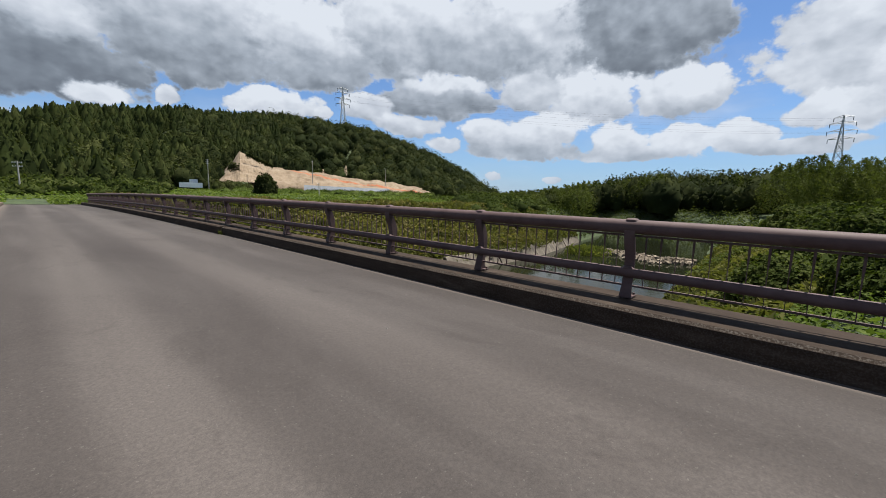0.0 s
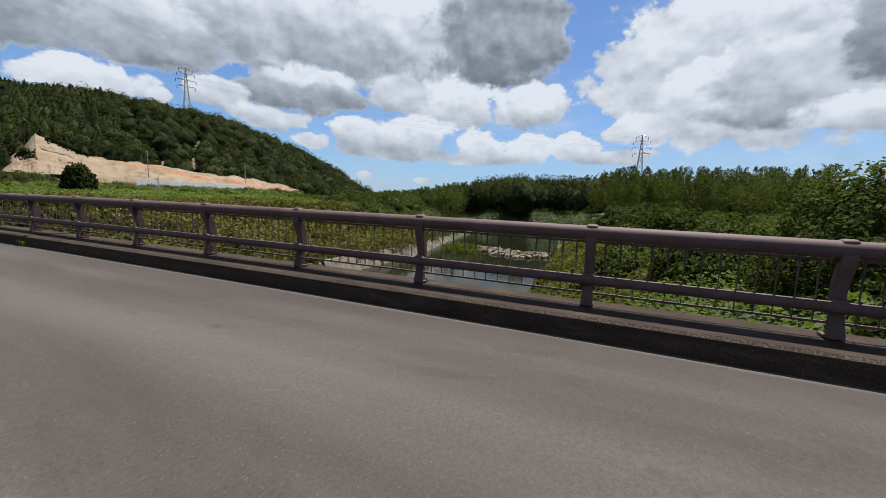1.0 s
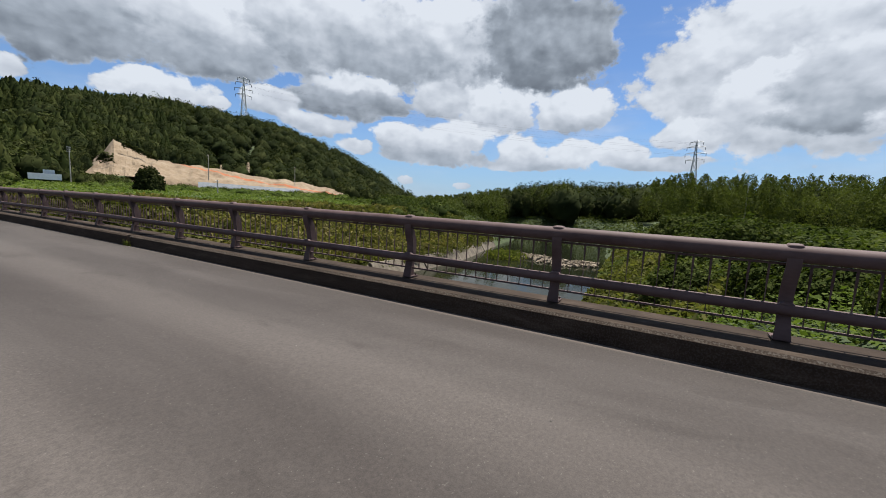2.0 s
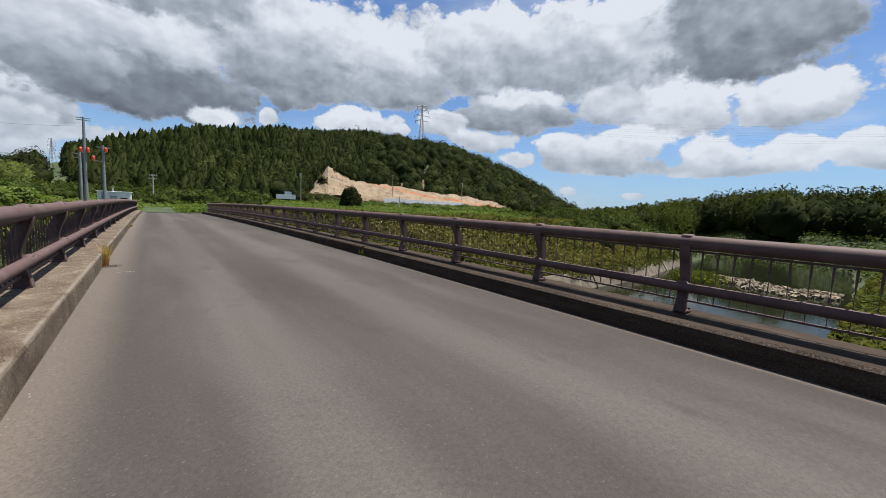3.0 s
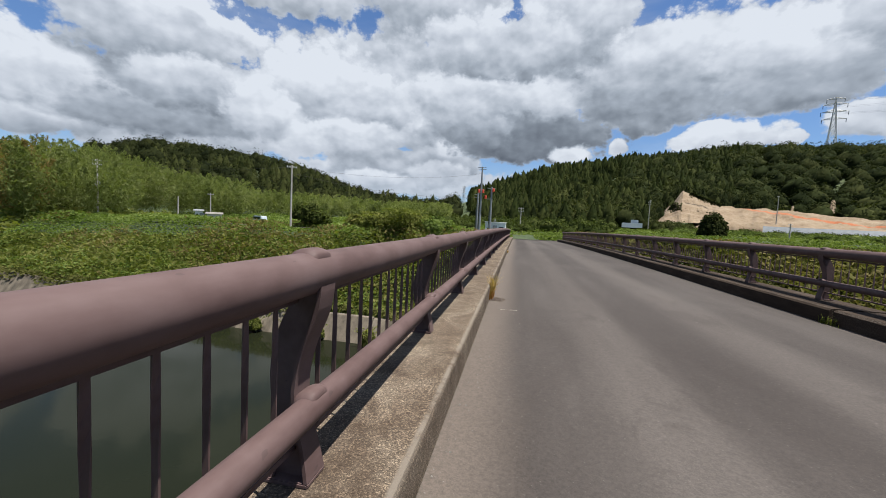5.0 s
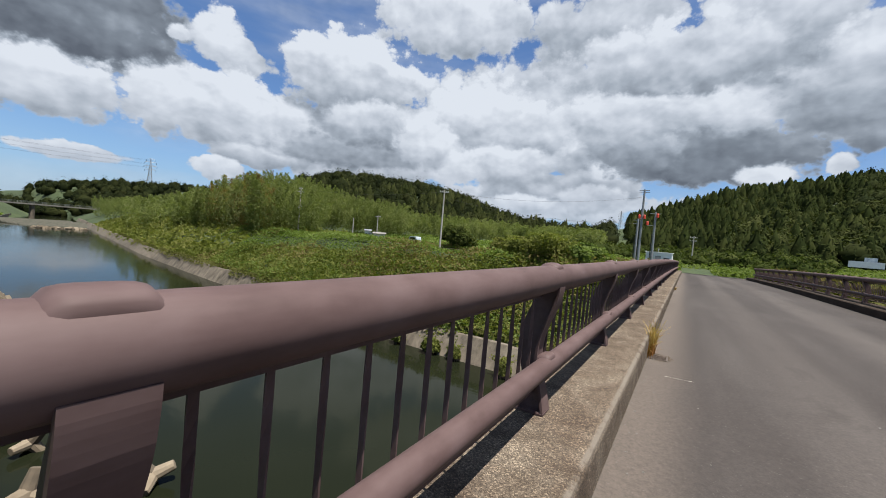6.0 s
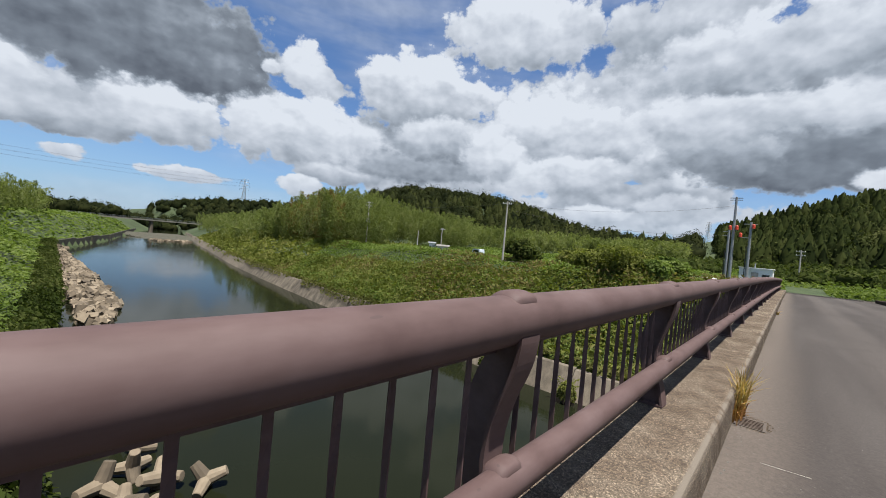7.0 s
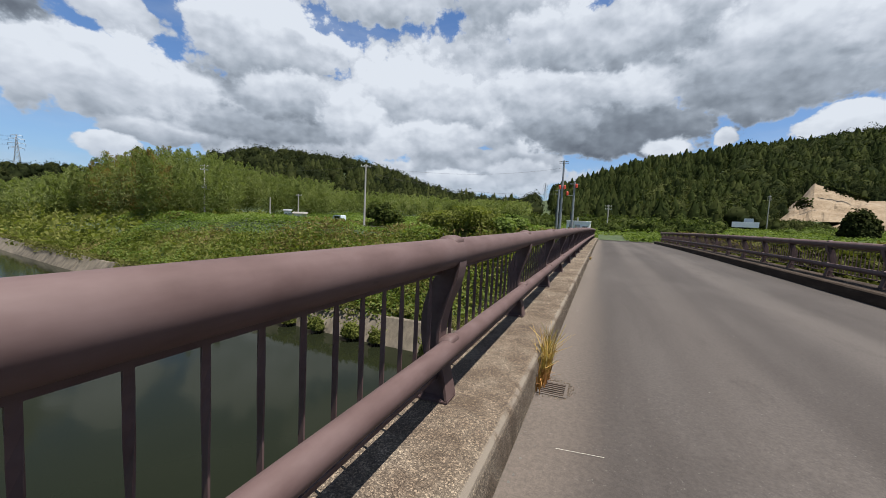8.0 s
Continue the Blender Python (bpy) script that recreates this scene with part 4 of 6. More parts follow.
def foot(a):
    return np.interp(a, [-8, 0, 20, 48, 58], [205, 188, 222, 228, 300])


# the hill beyond the bridge: cedars over its left and crown, broadleaved wood to its right
wood("cedar_wood", -7, 27, foot, 470, 1700, "cedar", 8, 14, 2.8, 4.8, 100, L_CEDAR, "dark cedar wood covering the hill", cut_free)
wood("oak_wood", 2, 24, lambda a: foot(a) + 20, 330, 300, "broad", 6, 11, 3.5, 6.5, 180, L_OAK, "paler broadleaved patch among the cedars", lambda a, d, x, y: cut_free(a, d, x, y) & (vnoise(x, y, 45, 61) > -0.1))
wood("broadleaf_wood", 14, 56, foot, 470, 950, "broad", 7, 15, 4.5, 9.0, 185, L_BROAD, "dark broadleaved wood covering the hill", cut_free, fine=0.68)
wood("oak_wood", 20, 56, foot, 470, 240, "broad", 7, 13, 4.0, 7.0, 200, L_OAK, "paler oaks among the dark wood", lambda a, d, x, y: cut_free(a, d, x, y) & (vnoise(x, y, 50, 67) > 0.0))
wood("hill_wood", -60, -9, 225, 450, 850, "broad", 7, 14, 4.2, 8.0, 165, L_DIM_BROAD, "broadleaved wood on the far hill, cloud shade put into its colour", fine=0.70)
wood("oak_wood", -58, -12, 205, 330, 260, "cedar", 9, 14, 3.0, 4.6, 130, L_OAK, "mid-green conifers below the crest")
wood("bamboo_grove", -41, -10, 150, 225, 800, "bamboo", 7, 11, 2.0, 3.0, 104, L_BAMBOO, "pale green bamboo along the foot of the hill")
def grove_line(a):
    """Elevation of the tops of the bamboo on the left bank."""
    return np.interp(a, [-78, -74, -70, -66, -63, -60, -56, -52, -48, -43, -38, -30, -20, -12], [1.2, 1.2, 1.8, 2.8, 4.0, 5.5, 6.6, 6.5, 5.6, 4.7, 4.3, 3.7, 3.6, 3.4])


wood("bamboo_grove", -68, -38, 92, 160, 800, "bamboo", 9, 14, 1.8, 2.8, 320, L_BAMBOO, "tall feathery pale green bamboo grove", lambda a, d, x, y: (y > bank_far(x) + 14) & ~((a > -49) & (d < 122)), grove_line, 0.62)
wood("yellow_bamboo", -67, -56, 94, 140, 200, "bamboo", 10, 14, 1.8, 2.8, 300, L_BAMBOO_DRY, "yellowing bamboo in the grove", lambda a, d, x, y: y > bank_far(x) + 16, grove_line, 0.62)
wood("bamboo_grove", -78, -64, 130, 340, 480, "bamboo", 6, 9, 2.0, 3.2, 130, L_BAMBOO, "low bamboo along the river bank", lambda a, d, x, y: y > bank_far(x) + 7, grove_line)
def east_line(a):
    """Elevation of the tree tops beyond the river."""
    return np.interp(a, [52, 57, 62, 66, 72, 77, 82, 87, 90, 94, 100, 106, 112], [1.8, 1.8, 2.2, 2.9, 3.8, 4.6, 4.6, 4.5, 4.9, 5.4, 5.3, 5.0, 5.2])


wood("far_wood", -97, -60, 430, 720, 620, "broad", 9, 15, 5, 8, 55, L_DIM_BROAD, "distant dark wooded rise")
wood("bamboo_grove", -100, -87.5, 120, 260, 400, "bamboo", 7, 11, 2.2, 3.4, 120, L_BAMBOO, "bamboo on the near bank", lambda a, d, x, y: y < bank_near(x) - 12)
wood("broadleaf_wood", 58, 112, 140, 290, 640, "broad", 8, 15, 4, 7.5, 195, L_BROAD, "dark wood beyond the river", lambda a, d, x, y: land(x, y, 5), lambda a: east_line(a) - 0.9 * smoothstep(np.abs(a - 81), 8, 12), 0.6)
wood("bamboo_grove", 54, 80, 122, 240, 520, "bamboo", 6, 9.5, 1.8, 2.8, 205, L_GROVE, "bamboo and scrub beyond the river bend", lambda a, d, x, y: land(x, y, 5), lambda a: east_line(a) - 0.5, 0.75)
wood("bamboo_grove", 78, 112, 110, 170, 460, "bamboo", 8, 11, 1.7, 2.6, 290, L_GROVE, "bamboo above the near bank", lambda a, d, x, y: y < bank_near(x) - 12, east_line, 0.7)
wood("scrub", -20, 16, 105, 200, 420, "broad", 2, 4.5, 1.8, 3.2, 90, L_SHRUB, "rough scrub at the foot of the hill", lambda a, d, x, y: (y > 72) & ~((np.abs(a + 4.5) < 1.6) & (d < 120)) & (a < 12.5))
wood("scrub", 10, 60, 150, 225, 260, "broad", 1.0, 2.0, 1.4, 2.6, 90, L_SHRUB, "rough scrub below the cutting", lambda a, d, x, y: (d < 195) & (a > 18) & (vnoise(x, y, 30, 71) > 0.1))
wood("scrub", 52, 64, 70, 170, 260, "broad", 2, 4.5, 1.8, 3.4, 190, L_SHRUB, "scrub along the river bank", lambda a, d, x, y: y > bank_far(x) + 8, fine=0.6)


def cover(name, x0, x1, y0, y1, count, size, mt, label, lift=0.5, lump=4.0, lump_h=0.8, long=1.2, upright=1.3, keep=None, seed=11):
    """A cover of leaves over a stretch of ground, heaped in mounds."""
    x, y = x0 + (x1 - x0) * RNG.random(count), y0 + (y1 - y0) * RNG.random(count)
    yf, yn = bank_far(x), bank_near(x)
    ok = (y > yf + 1.3) | (y < yn - 0.6) | (x - 0.25 * (y - 30) > 126)
    ok &= ~((x > -1.2) & (x < W + 1.2) & (y > Y0) & (y < 66)) & ~((y > 61) & (y < 68.5) & (x > -62) & (x < 72))
    if keep is not None:
        ok &= keep(x, y)
    x, y = x[ok], y[ok]
    n = len(x)
    mound = np.maximum(0, vnoise(x, y, lump, seed, 2)) * lump_h
    z = height(x, y) + mound + lift * RNG.random(n) ** 1.5
    nrm = RNG.normal(size=(n, 3)) * 0.55 + (0, 0, upright)
    v = leaf_quads(np.stack([x, y, z], 1), nrm, size * (0.6 + 0.8 * RNG.random(n)), long, 3 if size > 0.4 else 4)
    return tagged(leaf_object(name, v, mt), label, "undergrowth", kind="stuff")


cover("vines", -75, 0, 42, 75, 74000, 0.21, L_KUDZU, "kudzu vines heaped over the river bank", lump_h=1.1)
cover("bank_grass", -110, 0, 41, 56, 45000, 0.26, L_GRASS, "long grass on the river bank", long=2.6, upright=0.1)
cover("seeding_grass", -75, 0, 46, 72, 26000, 0.20, L_RUST, "russet seeding grass among the vines", lift=1.0, long=2.2, upright=0.2, keep=lambda x, y: vnoise(x, y, 9, 31) > 0.12)
cover("vines", -90, 0, 60, 150, 54000, 0.36, L_KUDZU, "kudzu vines over the abandoned fields", lump_h=1.0, lump=7, keep=lambda x, y: np.hypot(x + 62, y - 86) > 4.5)
cover("vines", 4, 75, 54, 100, 60000, 0.26, L_FIELD, "kudzu vines over the near fields below the hill", lump_h=1.0, lump=6)
cover("vines", 0, 125, 70, 210, 50000, 0.50, L_FIELD, "kudzu vines over the fields below the hill", lump_h=1.2, lump=7, keep=lambda x, y: (y > 98) | (x > 70))
cover("bank_grass", 6, 95, 40, 60, 60000, 0.30, L_OLIVE, "tall grass on the far river bank", lift=1.2, long=2.8, upright=0.1)
cover("seeding_grass", 6, 80, 42, 60, 42000, 0.26, L_RUST, "russet seeding grass on the far bank", lift=1.3, long=2.4, upright=0.2, keep=lambda x, y: vnoise(x, y, 8, 37) > -0.2)
cover("vines", -330, -120, -20, 60, 22000, 0.9, L_KUDZU, "dense vines on the distant near bank", lump_h=0.8)
cover("vines", -130, -60, -12, 20, 20000, 0.40, L_KUDZU, "dense vines on the near river bank", lump_h=1.4, lump=5)
cover("vines", -62, -6, -8, 18, 40000, 0.24, L_KUDZU, "dense vines on the near river bank", lump_h=1.3, lump=3.5)
cover("vines", 30, 130, -25, 16.5, 34000, 0.42, L_SHRUB, "dense vines on the near river bank", lump_h=1.8, lump=5)
cover("vines", 7, 32, -14, 15.5, 42000, 0.17, L_FIELD, "bright vines on the near river bank", lump_h=1.2, lump=3)
cover("bank_grass", 24, 110, 2, 17.5, 30000, 0.4, L_OLIVE, "grass and vines by the water", lump_h=0.8, long=2.0, upright=0.4)
cover("bank_grass", -6.5, 7.5, -16, 15, 12000, 0.16, L_GRASS, "short grass under the bridge edges", long=2.4, upright=0.3)
cover("bank_scrub", 98, 185, 14, 110, 40000, 0.55, L_SHRUB, "scrub on the shore of the river bend", lift=1.5, lump_h=1.6, keep=lambda x, y: (y > bank_far(x) + 1) | (y < bank_near(x) - 1) | (x - 0.25 * (y - 30) > 126))
cover("bank_scrub", -230, -75, 48, 90, 25000, 0.6, L_GRASS, "low grass along the river wall", long=2.0, upright=0.2)


def wall_fringe():
    """Grass and creepers that hang in patches over the top of the river wall."""
    n = 12000
    x = -150 + 245 * RNG.random(n)
    over = RNG.random(n) ** 1.4
    ok = (vnoise(x, x * 0, 6.0, 91, 3) > -0.15 + 0.7 * over - 0.35) & ~((x > -1) & (x < W + 1))
    x, over = x[ok], over[ok]
    y = bank_far(x) + 2.3 - 1.5 * over
    z = -6.65 + 0.35 * RNG.random(len(x)) * (1 - over) - 1.35 * np.maximum(over - 0.45, 0) + 0.08
    v = leaf_quads(np.stack([x, y, z], 1), RNG.normal(size=(len(x), 3)) * 0.6 + (0, -0.6, 0.8), 0.2 * (0.6 + 0.8 * RNG.random(len(x))), 1.8)
    return tagged(leaf_object("wall_fringe", v, L_OLIVE), "grass and creepers hanging over the river wall", "undergrowth", kind="stuff")


wall_fringe()


def near_wall_vines():
    """Vines that spill from the near bank over its wall, almost down to the water."""
    n = 34000
    x = -135 + 131 * RNG.random(n)
    down = RNG.random(n)
    reach = 0.70 + 0.45 * vnoise(x, x * 0 + 3.0, 7.0, 95, 3)
    ok = (down < reach) & ((x < -1.5) | (x > W + 1.5))
    x, down = x[ok], down[ok]
    y = bank_near(x) + np.interp(down, [0, 0.3, 0.42, 1], [-1.0, 0.15, 0.50, 0.40]) + 0.28 * RNG.normal(size=len(x)) * (down < 0.9)
    z = np.interp(down, [0, 0.3, 1], [-6.15, -6.2, -8.4]) + 0.3 * RNG.random(len(x))
    v = leaf_quads(np.stack([x, y, z], 1), RNG.normal(size=(len(x), 3)) * 0.5 + (0, 0.8, 0.5), 0.26 * (0.6 + 0.8 * RNG.random(len(x))), 1.2)
    return tagged(leaf_object("wall_vines", v, L_SHRUB), "dark vines hanging over the near river wall", "undergrowth", kind="stuff")


near_wall_vines()

# ---------------------------------------------------------------- river walls, stones
def river_wall(name, xs, bank, side, z_top, batter, mt, label, notch=0.0):
    """A concrete river wall in panels; side +1 stands on the far bank, -1 on the near one."""
    root = empty(name, float(xs[0]), float(bank(xs[0])), WATER_Z)
    for x0, x1 in zip(xs, xs[1:]):
        y0, y1 = float(bank(x0)), float(bank(x1))
        ln = math.hypot(x1 - x0, y1 - y0)
        ux, uy = (x1 - x0) / ln, (y1 - y0) / ln
        jut, dz = RNG.normal() * 0.09, RNG.normal() * 0.13
        bm = bmesh.new()
        outline = [(jut, -1.4), (batter + jut, z_top - WATER_Z + dz), (batter + 0.45 + jut, z_top - WATER_Z + dz), (batter + 0.9, -1.4)]
        prism(bm, outline, 0.05, ln - 0.05)
        bmesh.ops.bevel(bm, geom=bm.edges[:], offset=0.04, segments=1, affect="EDGES")
        p = part("panel", bm, mt, root)
        m = Matrix(((ux, -uy * side, 0, x0), (uy, ux * side, 0, y0), (0, 0, 1, WATER_Z), (0, 0, 0, 1)))
        p.matrix_basis = root.matrix_world.inverted() @ m
    return tagged(root, label, "river wall", "river walls")


xs = np.r_[np.arange(-330, -60, 9.0), np.arange(-60, 100, 6.2)]
river_wall("river_wall", xs, lambda x: bank_far(x) - 0.6, 1, -6.75, 2.1, REVET, "weathered pale concrete river wall in sloping panels")
river_wall("river_wall", np.arange(-330, 8, 8.0), lambda x: bank_near(x) + 0.15, -1, -6.55, 0.25, DARK_CONCRETE, "dark upright concrete river wall under overhanging vines")


def stone_mesh(count, place, size, seed):
    """Broken blocks with facets, strewn about: vertex and face arrays."""
    rg = np.random.default_rng(seed)
    base = np.array([(x, y, z) for x in (-1, 1) for y in (-1, 1) for z in (-1, 1)], float)
    faces = np.array([(0, 1, 3, 2), (4, 6, 7, 5), (0, 4, 5, 1), (2, 3, 7, 6), (0, 2, 6, 4), (1, 5, 7, 3)])
    vs, fs = [], []
    for k in range(count):
        s = size * (0.55 + 0.8 * rg.random()) * np.array((1.0, 0.7 + 0.4 * rg.random(), 0.65 + 0.35 * rg.random()))
        b = base * s * (0.68 + 0.5 * rg.random((8, 3)))
        e = Euler(tuple(rg.normal(size=3) * (0.7, 0.7, 3.0))).to_matrix()
        vs.append(b @ np.array(e).T + place(rg))
        fs.append(faces + 8 * k)
    return np.concatenate(vs), np.concatenate(fs)


def pile_left(rg):
    k = rg.random() ** 1.3
    x = -44 - 92 * k
    wid = np.interp(k, [0, 0.1, 0.35, 0.7, 1.0], [1.6, 3.8, 4.4, 2.6, 2.0])
    v = rg.random() ** 1.2
    return np.array((x, float(bank_near(x)) + float(np.interp(k, [0, 0.3, 1], [2.3, 0.9, 0.6])) + v * wid, WATER_Z + 0.25 + 1.0 * (1 - v) * rg.random()))


def pile_right(rg):
    k = rg.random()
    v = rg.normal()
    return np.array((79.5 - 3.0 * k + v * 1.5 + 1.2 * math.sin(k * 7), 36.5 - 17.5 * k, WATER_Z + 0.10 + 0.45 * rg.random() * math.exp(-v * v)))


v, q = stone_mesh(850, pile_left, 0.32, 3)
tagged(fast("stone_pile", v, q, ROCK), "heap of brown broken armour stones along the river wall", "stones", kind="stuff")
v, q = stone_mesh(700, pile_right, 0.28, 5)
tagged(fast("stone_pile", v, q, ROCK), "line of broken stones across the shallow river", "stones", kind="stuff")


def tetrapod(x, y, z, size, rot):
    """A four-legged concrete block."""
    bm = bmesh.new()
    for d in ((0, 0, 1), (0.943, 0, -0.333), (-0.471, 0.816, -0.333), (-0.471, -0.816, -0.333)):
        rod(bm, (0, 0, 0), Vector(d) * size, 0.36 * size, 0.25 * size, 10)
    bmesh.ops.bevel(bm, geom=[e for e in bm.edges if e.calc_face_angle(0) > 1.0], offset=0.03 * size, segments=1, affect="EDGES")
    ob = part("tetrapod", bm, ROCK, None)
    ob.matrix_world = pose(x, y, z, *rot)
    return tagged(ob, "sand-coloured four-legged concrete block lying in the shallows", "tetrapod", "tetrapods in the shallows")


for k, (x, y) in enumerate(((-17.5, 18.4), (-16.1, 19.0), (-18.9, 18.8), (-15.2, 17.8), (-16.8, 17.4), (-20.6, 18.2), (-13.8, 18.6), (-22.4, 18.0), (-25.0, 18.3), (-15.0, 20.2), (-12.6, 17.5))):
    tetrapod(x, y, WATER_Z + 0.35, 0.72 + 0.08 * math.sin(k * 2.1), (37 * k, 61 * k + 20, 83 * k))

# ---------------------------------------------------------------- far river bridge and weir
def polar_pt(az_, d_):
    a = radians(az_)
    return EYE[0] + d_ * math.sin(a), EYE[1] + d_ * math.cos(a)


fb = empty("footbridge", -283, 60, 0)
bm = bmesh.new()
prism(bm, [(-1.6, -0.55), (-1.6, 0.15), (1.6, 0.15), (1.6, -0.55)], -34, 36, "y")
p = part("beam", bm, CONCRETE, fb)
for s in (-1, 1):
    bm = bmesh.new()
    for k in range(-34, 37, 5):
        box(bm, s * 1.5 - 0.05, s * 1.5 + 0.05, k - 0.05, k + 0.05, 0.15, 1.1)
    for zz in (0.6, 1.1):
        box(bm, s * 1.5 - 0.04, s * 1.5 + 0.04, -34, 36, zz - 0.04, zz + 0.04)
    part("parapet_rail", bm, STEEL, fb)
bm = bmesh.new()
rod(bm, (0, 6, -9.5), (0, 6, -0.55), 1.1, 1.1, 14)
part("pier", bm, REVET, fb)
fb.matrix_world = pose(-283, 62, 0.2, 0, 0, 18)
tagged(fb, "low concrete road bridge on a single round pier", "bridge")

weir = empty("weir", -252, 68, 0)
for k in range(10):
    bm = bmesh.new()
    prism(bm, [(0, -0.9), (2.9, -0.1), (2.9, 0.1), (0, -0.7)], -16, 16)
    s = part("step", bm, DARK_CONCRETE, weir)
    s.matrix_basis = Matrix.Translation((0, k * 3.2 - 10, -8.2 + 0.12 * k))
weir.matrix_world = pose(-246, 68, 0, 0, 0, 104)
tagged(weir, "stepped concrete weir apron across the river", "weir")
v, q = stone_mesh(110, lambda rg: np.array((-213 + rg.normal() * 2.0, 55 + 16 * rg.random(), WATER_Z + 0.1)), 0.5, 9)
tagged(fast("stone_pile", v, q, ROCK), "broken stones along the foot of the weir", "stones", kind="stuff")

# ---------------------------------------------------------------- earthworks below the hill
def earthworks():
    """Bare cut bank: a long terraced mound, highest at a scarp on its left."""
    az_ = np.linspace(17.5, 46.5, 150)
    crest = np.interp(az_, [17.5, 20.0, 21.5, 22.6, 23.8, 24.9, 29.1, 32.4, 35.3, 40.0, 44.1, 46.5], [0.7, 0.9, 1.2, 2.4, 3.4, 3.5, 3.1, 2.95, 2.62, 2.15, 1.65, 0.9])
    crest = crest + 0.28 * vnoise(az_, az_ * 0, 1.1, 41)
    t = np.linspace(0, 1, 26)
    A, T = np.meshgrid(az_, t)
    d = 205 + 42 * T + 3 * vnoise(A * 4, T * 20, 4.0, 43)
    low = 205 * np.tan(np.radians(0.6)) + 1.2
    # a bench half way up, then the face
    prof = np.interp(T, [0, 0.12, 0.34, 0.5, 0.8, 0.92, 1.0], [0, 0.28, 0.50, 0.56, 0.90, 1.0, 0.97])
    top = 247 * np.tan(np.radians(np.repeat(crest[None], len(t), 0))) + 1.2
    z = low + (top - low) * prof + 1.7 * vnoise(A * 9, T * 60, 6.0, 47, 4) * np.sin(np.pi * T)
    z = np.where(T == 0, low - 3, z)
    x, y = EYE[0] + d * np.sin(np.radians(A)), EYE[1] + d * np.cos(np.radians(A))
    n, m = x.shape
    i = np.arange(n * m).reshape(n, m)
    q = np.stack([i[:-1, :-1], i[:-1, 1:], i[1:, 1:], i[1:, :-1]], -1).reshape(-1, 4)
    ob = fast("earthworks", np.stack([x, y, z], -1).reshape(-1, 3), q, EARTH, smooth=True)
    return tagged(ob, "bare sandy cut bank with a red clay seam", "earthworks", kind="structure")


earthworks()


def scar(az_, d_, el0, el1, w):
    """A bare landslip face among the trees."""
    u, t = np.meshgrid(np.linspace(-1, 1, 14), np.linspace(0, 1, 16))
    half = w * np.sqrt(np.clip(1 - (2 * t - 0.9) ** 2 * 0.7, 0.05, 1)) * (1 + 0.3 * vnoise(u * 3, t * 6, 1.0, 51))
    a = az_ + u * half
    d = d_ + 10 * t + 2.0 * u * u + 1.2 * vnoise(u * 4, t * 9, 1.0, 53)
    el_ = el0 + (el1 - el0) * t
    x, y = EYE[0] + d * np.sin(np.radians(a)), EYE[1] + d * np.cos(np.radians(a))
    z = 1.2 + d * np.tan(np.radians(el_))
    n, m = x.shape
    i = np.arange(n * m).reshape(n, m)
    q = np.stack([i[:-1, :-1], i[:-1, 1:], i[1:, 1:], i[1:, :-1]], -1).reshape(-1, 4)
    return tagged(fast("landslip", np.stack([x, y, z], -1).reshape(-1, 3), q, EARTH, smooth=True), "ochre landslip face showing between the trees", "landslip", kind="structure")




def scarp():
    """The steep ragged head of the cutting, rising to a point among the trees."""
    u, t = np.meshgrid(np.linspace(0, 1, 70), np.linspace(0, 1, 34))
    a = 18.0 + 7.8 * u
    head = np.interp(a, [18.0, 18.7, 19.4, 20.0, 20.5, 20.9, 21.5, 22.6, 24.0, 25.8], [1.6, 3.0, 3.7, 4.8, 5.5, 5.2, 5.0, 4.5, 3.9, 2.8]) + 0.22 * vnoise(a * 2.3, a * 0, 1.0, 83, 4)
    step = np.interp(t, [0, 0.22, 0.34, 0.56, 0.64, 1.0], [0, 0.27, 0.33, 0.60, 0.64, 1.0])
    el_ = 1.5 + (head - 1.5) * step + 0.10 * vnoise(a * 3.0, t * 7, 1.0, 85, 4) * np.sin(np.pi * t)
    d = 212 + 38 * t + 2.2 * vnoise(a * 2.0, t * 6, 1.0, 87, 4)
    x, y = EYE[0] + d * np.sin(np.radians(a)), EYE[1] + d * np.cos(np.radians(a))
    z = 1.2 + d * np.tan(np.radians(el_))
    n, m = x.shape
    i = np.arange(n * m).reshape(n, m)
    q = np.stack([i[:-1, :-1], i[:-1, 1:], i[1:, 1:], i[1:, :-1]], -1).reshape(-1, 4)
    return tagged(fast("scarp", np.stack([x, y, z], -1).reshape(-1, 3), q, EARTH, smooth=False), "steep ragged ochre scarp at the head of the cutting", "landslip", kind="structure")


scarp()
scar(34.0, 266, 2.9, 4.3, 0.22)
scar(30.9, 262, 2.6, 3.7, 0.16)

bm = bmesh.new()
pts = [polar_pt(a, 199.0) for a in np.linspace(28.5, 40.5, 22)]
for (xa, ya), (xb, yb) in zip(pts, pts[1:]):
    f = [bm.verts.new(c) for c in ((xa, ya, 2.6), (xb, yb, 2.6), (xb * 1.012, yb * 1.012, 6.1 - 0.02 * (xb - 96)), (xa * 1.012, ya * 1.012, 6.1 - 0.02 * (xa - 96)))]
    bm.faces.new(f)
bmesh.ops.remove_doubles(bm, verts=bm.verts, dist=0.01)
bmesh.ops.solidify(bm, geom=bm.faces[:], thickness=0.12)
tagged(part("site_fence", bm, BLUE_GREY, None), "pale blue-grey sheet fence at the foot of the cutting", "fence")

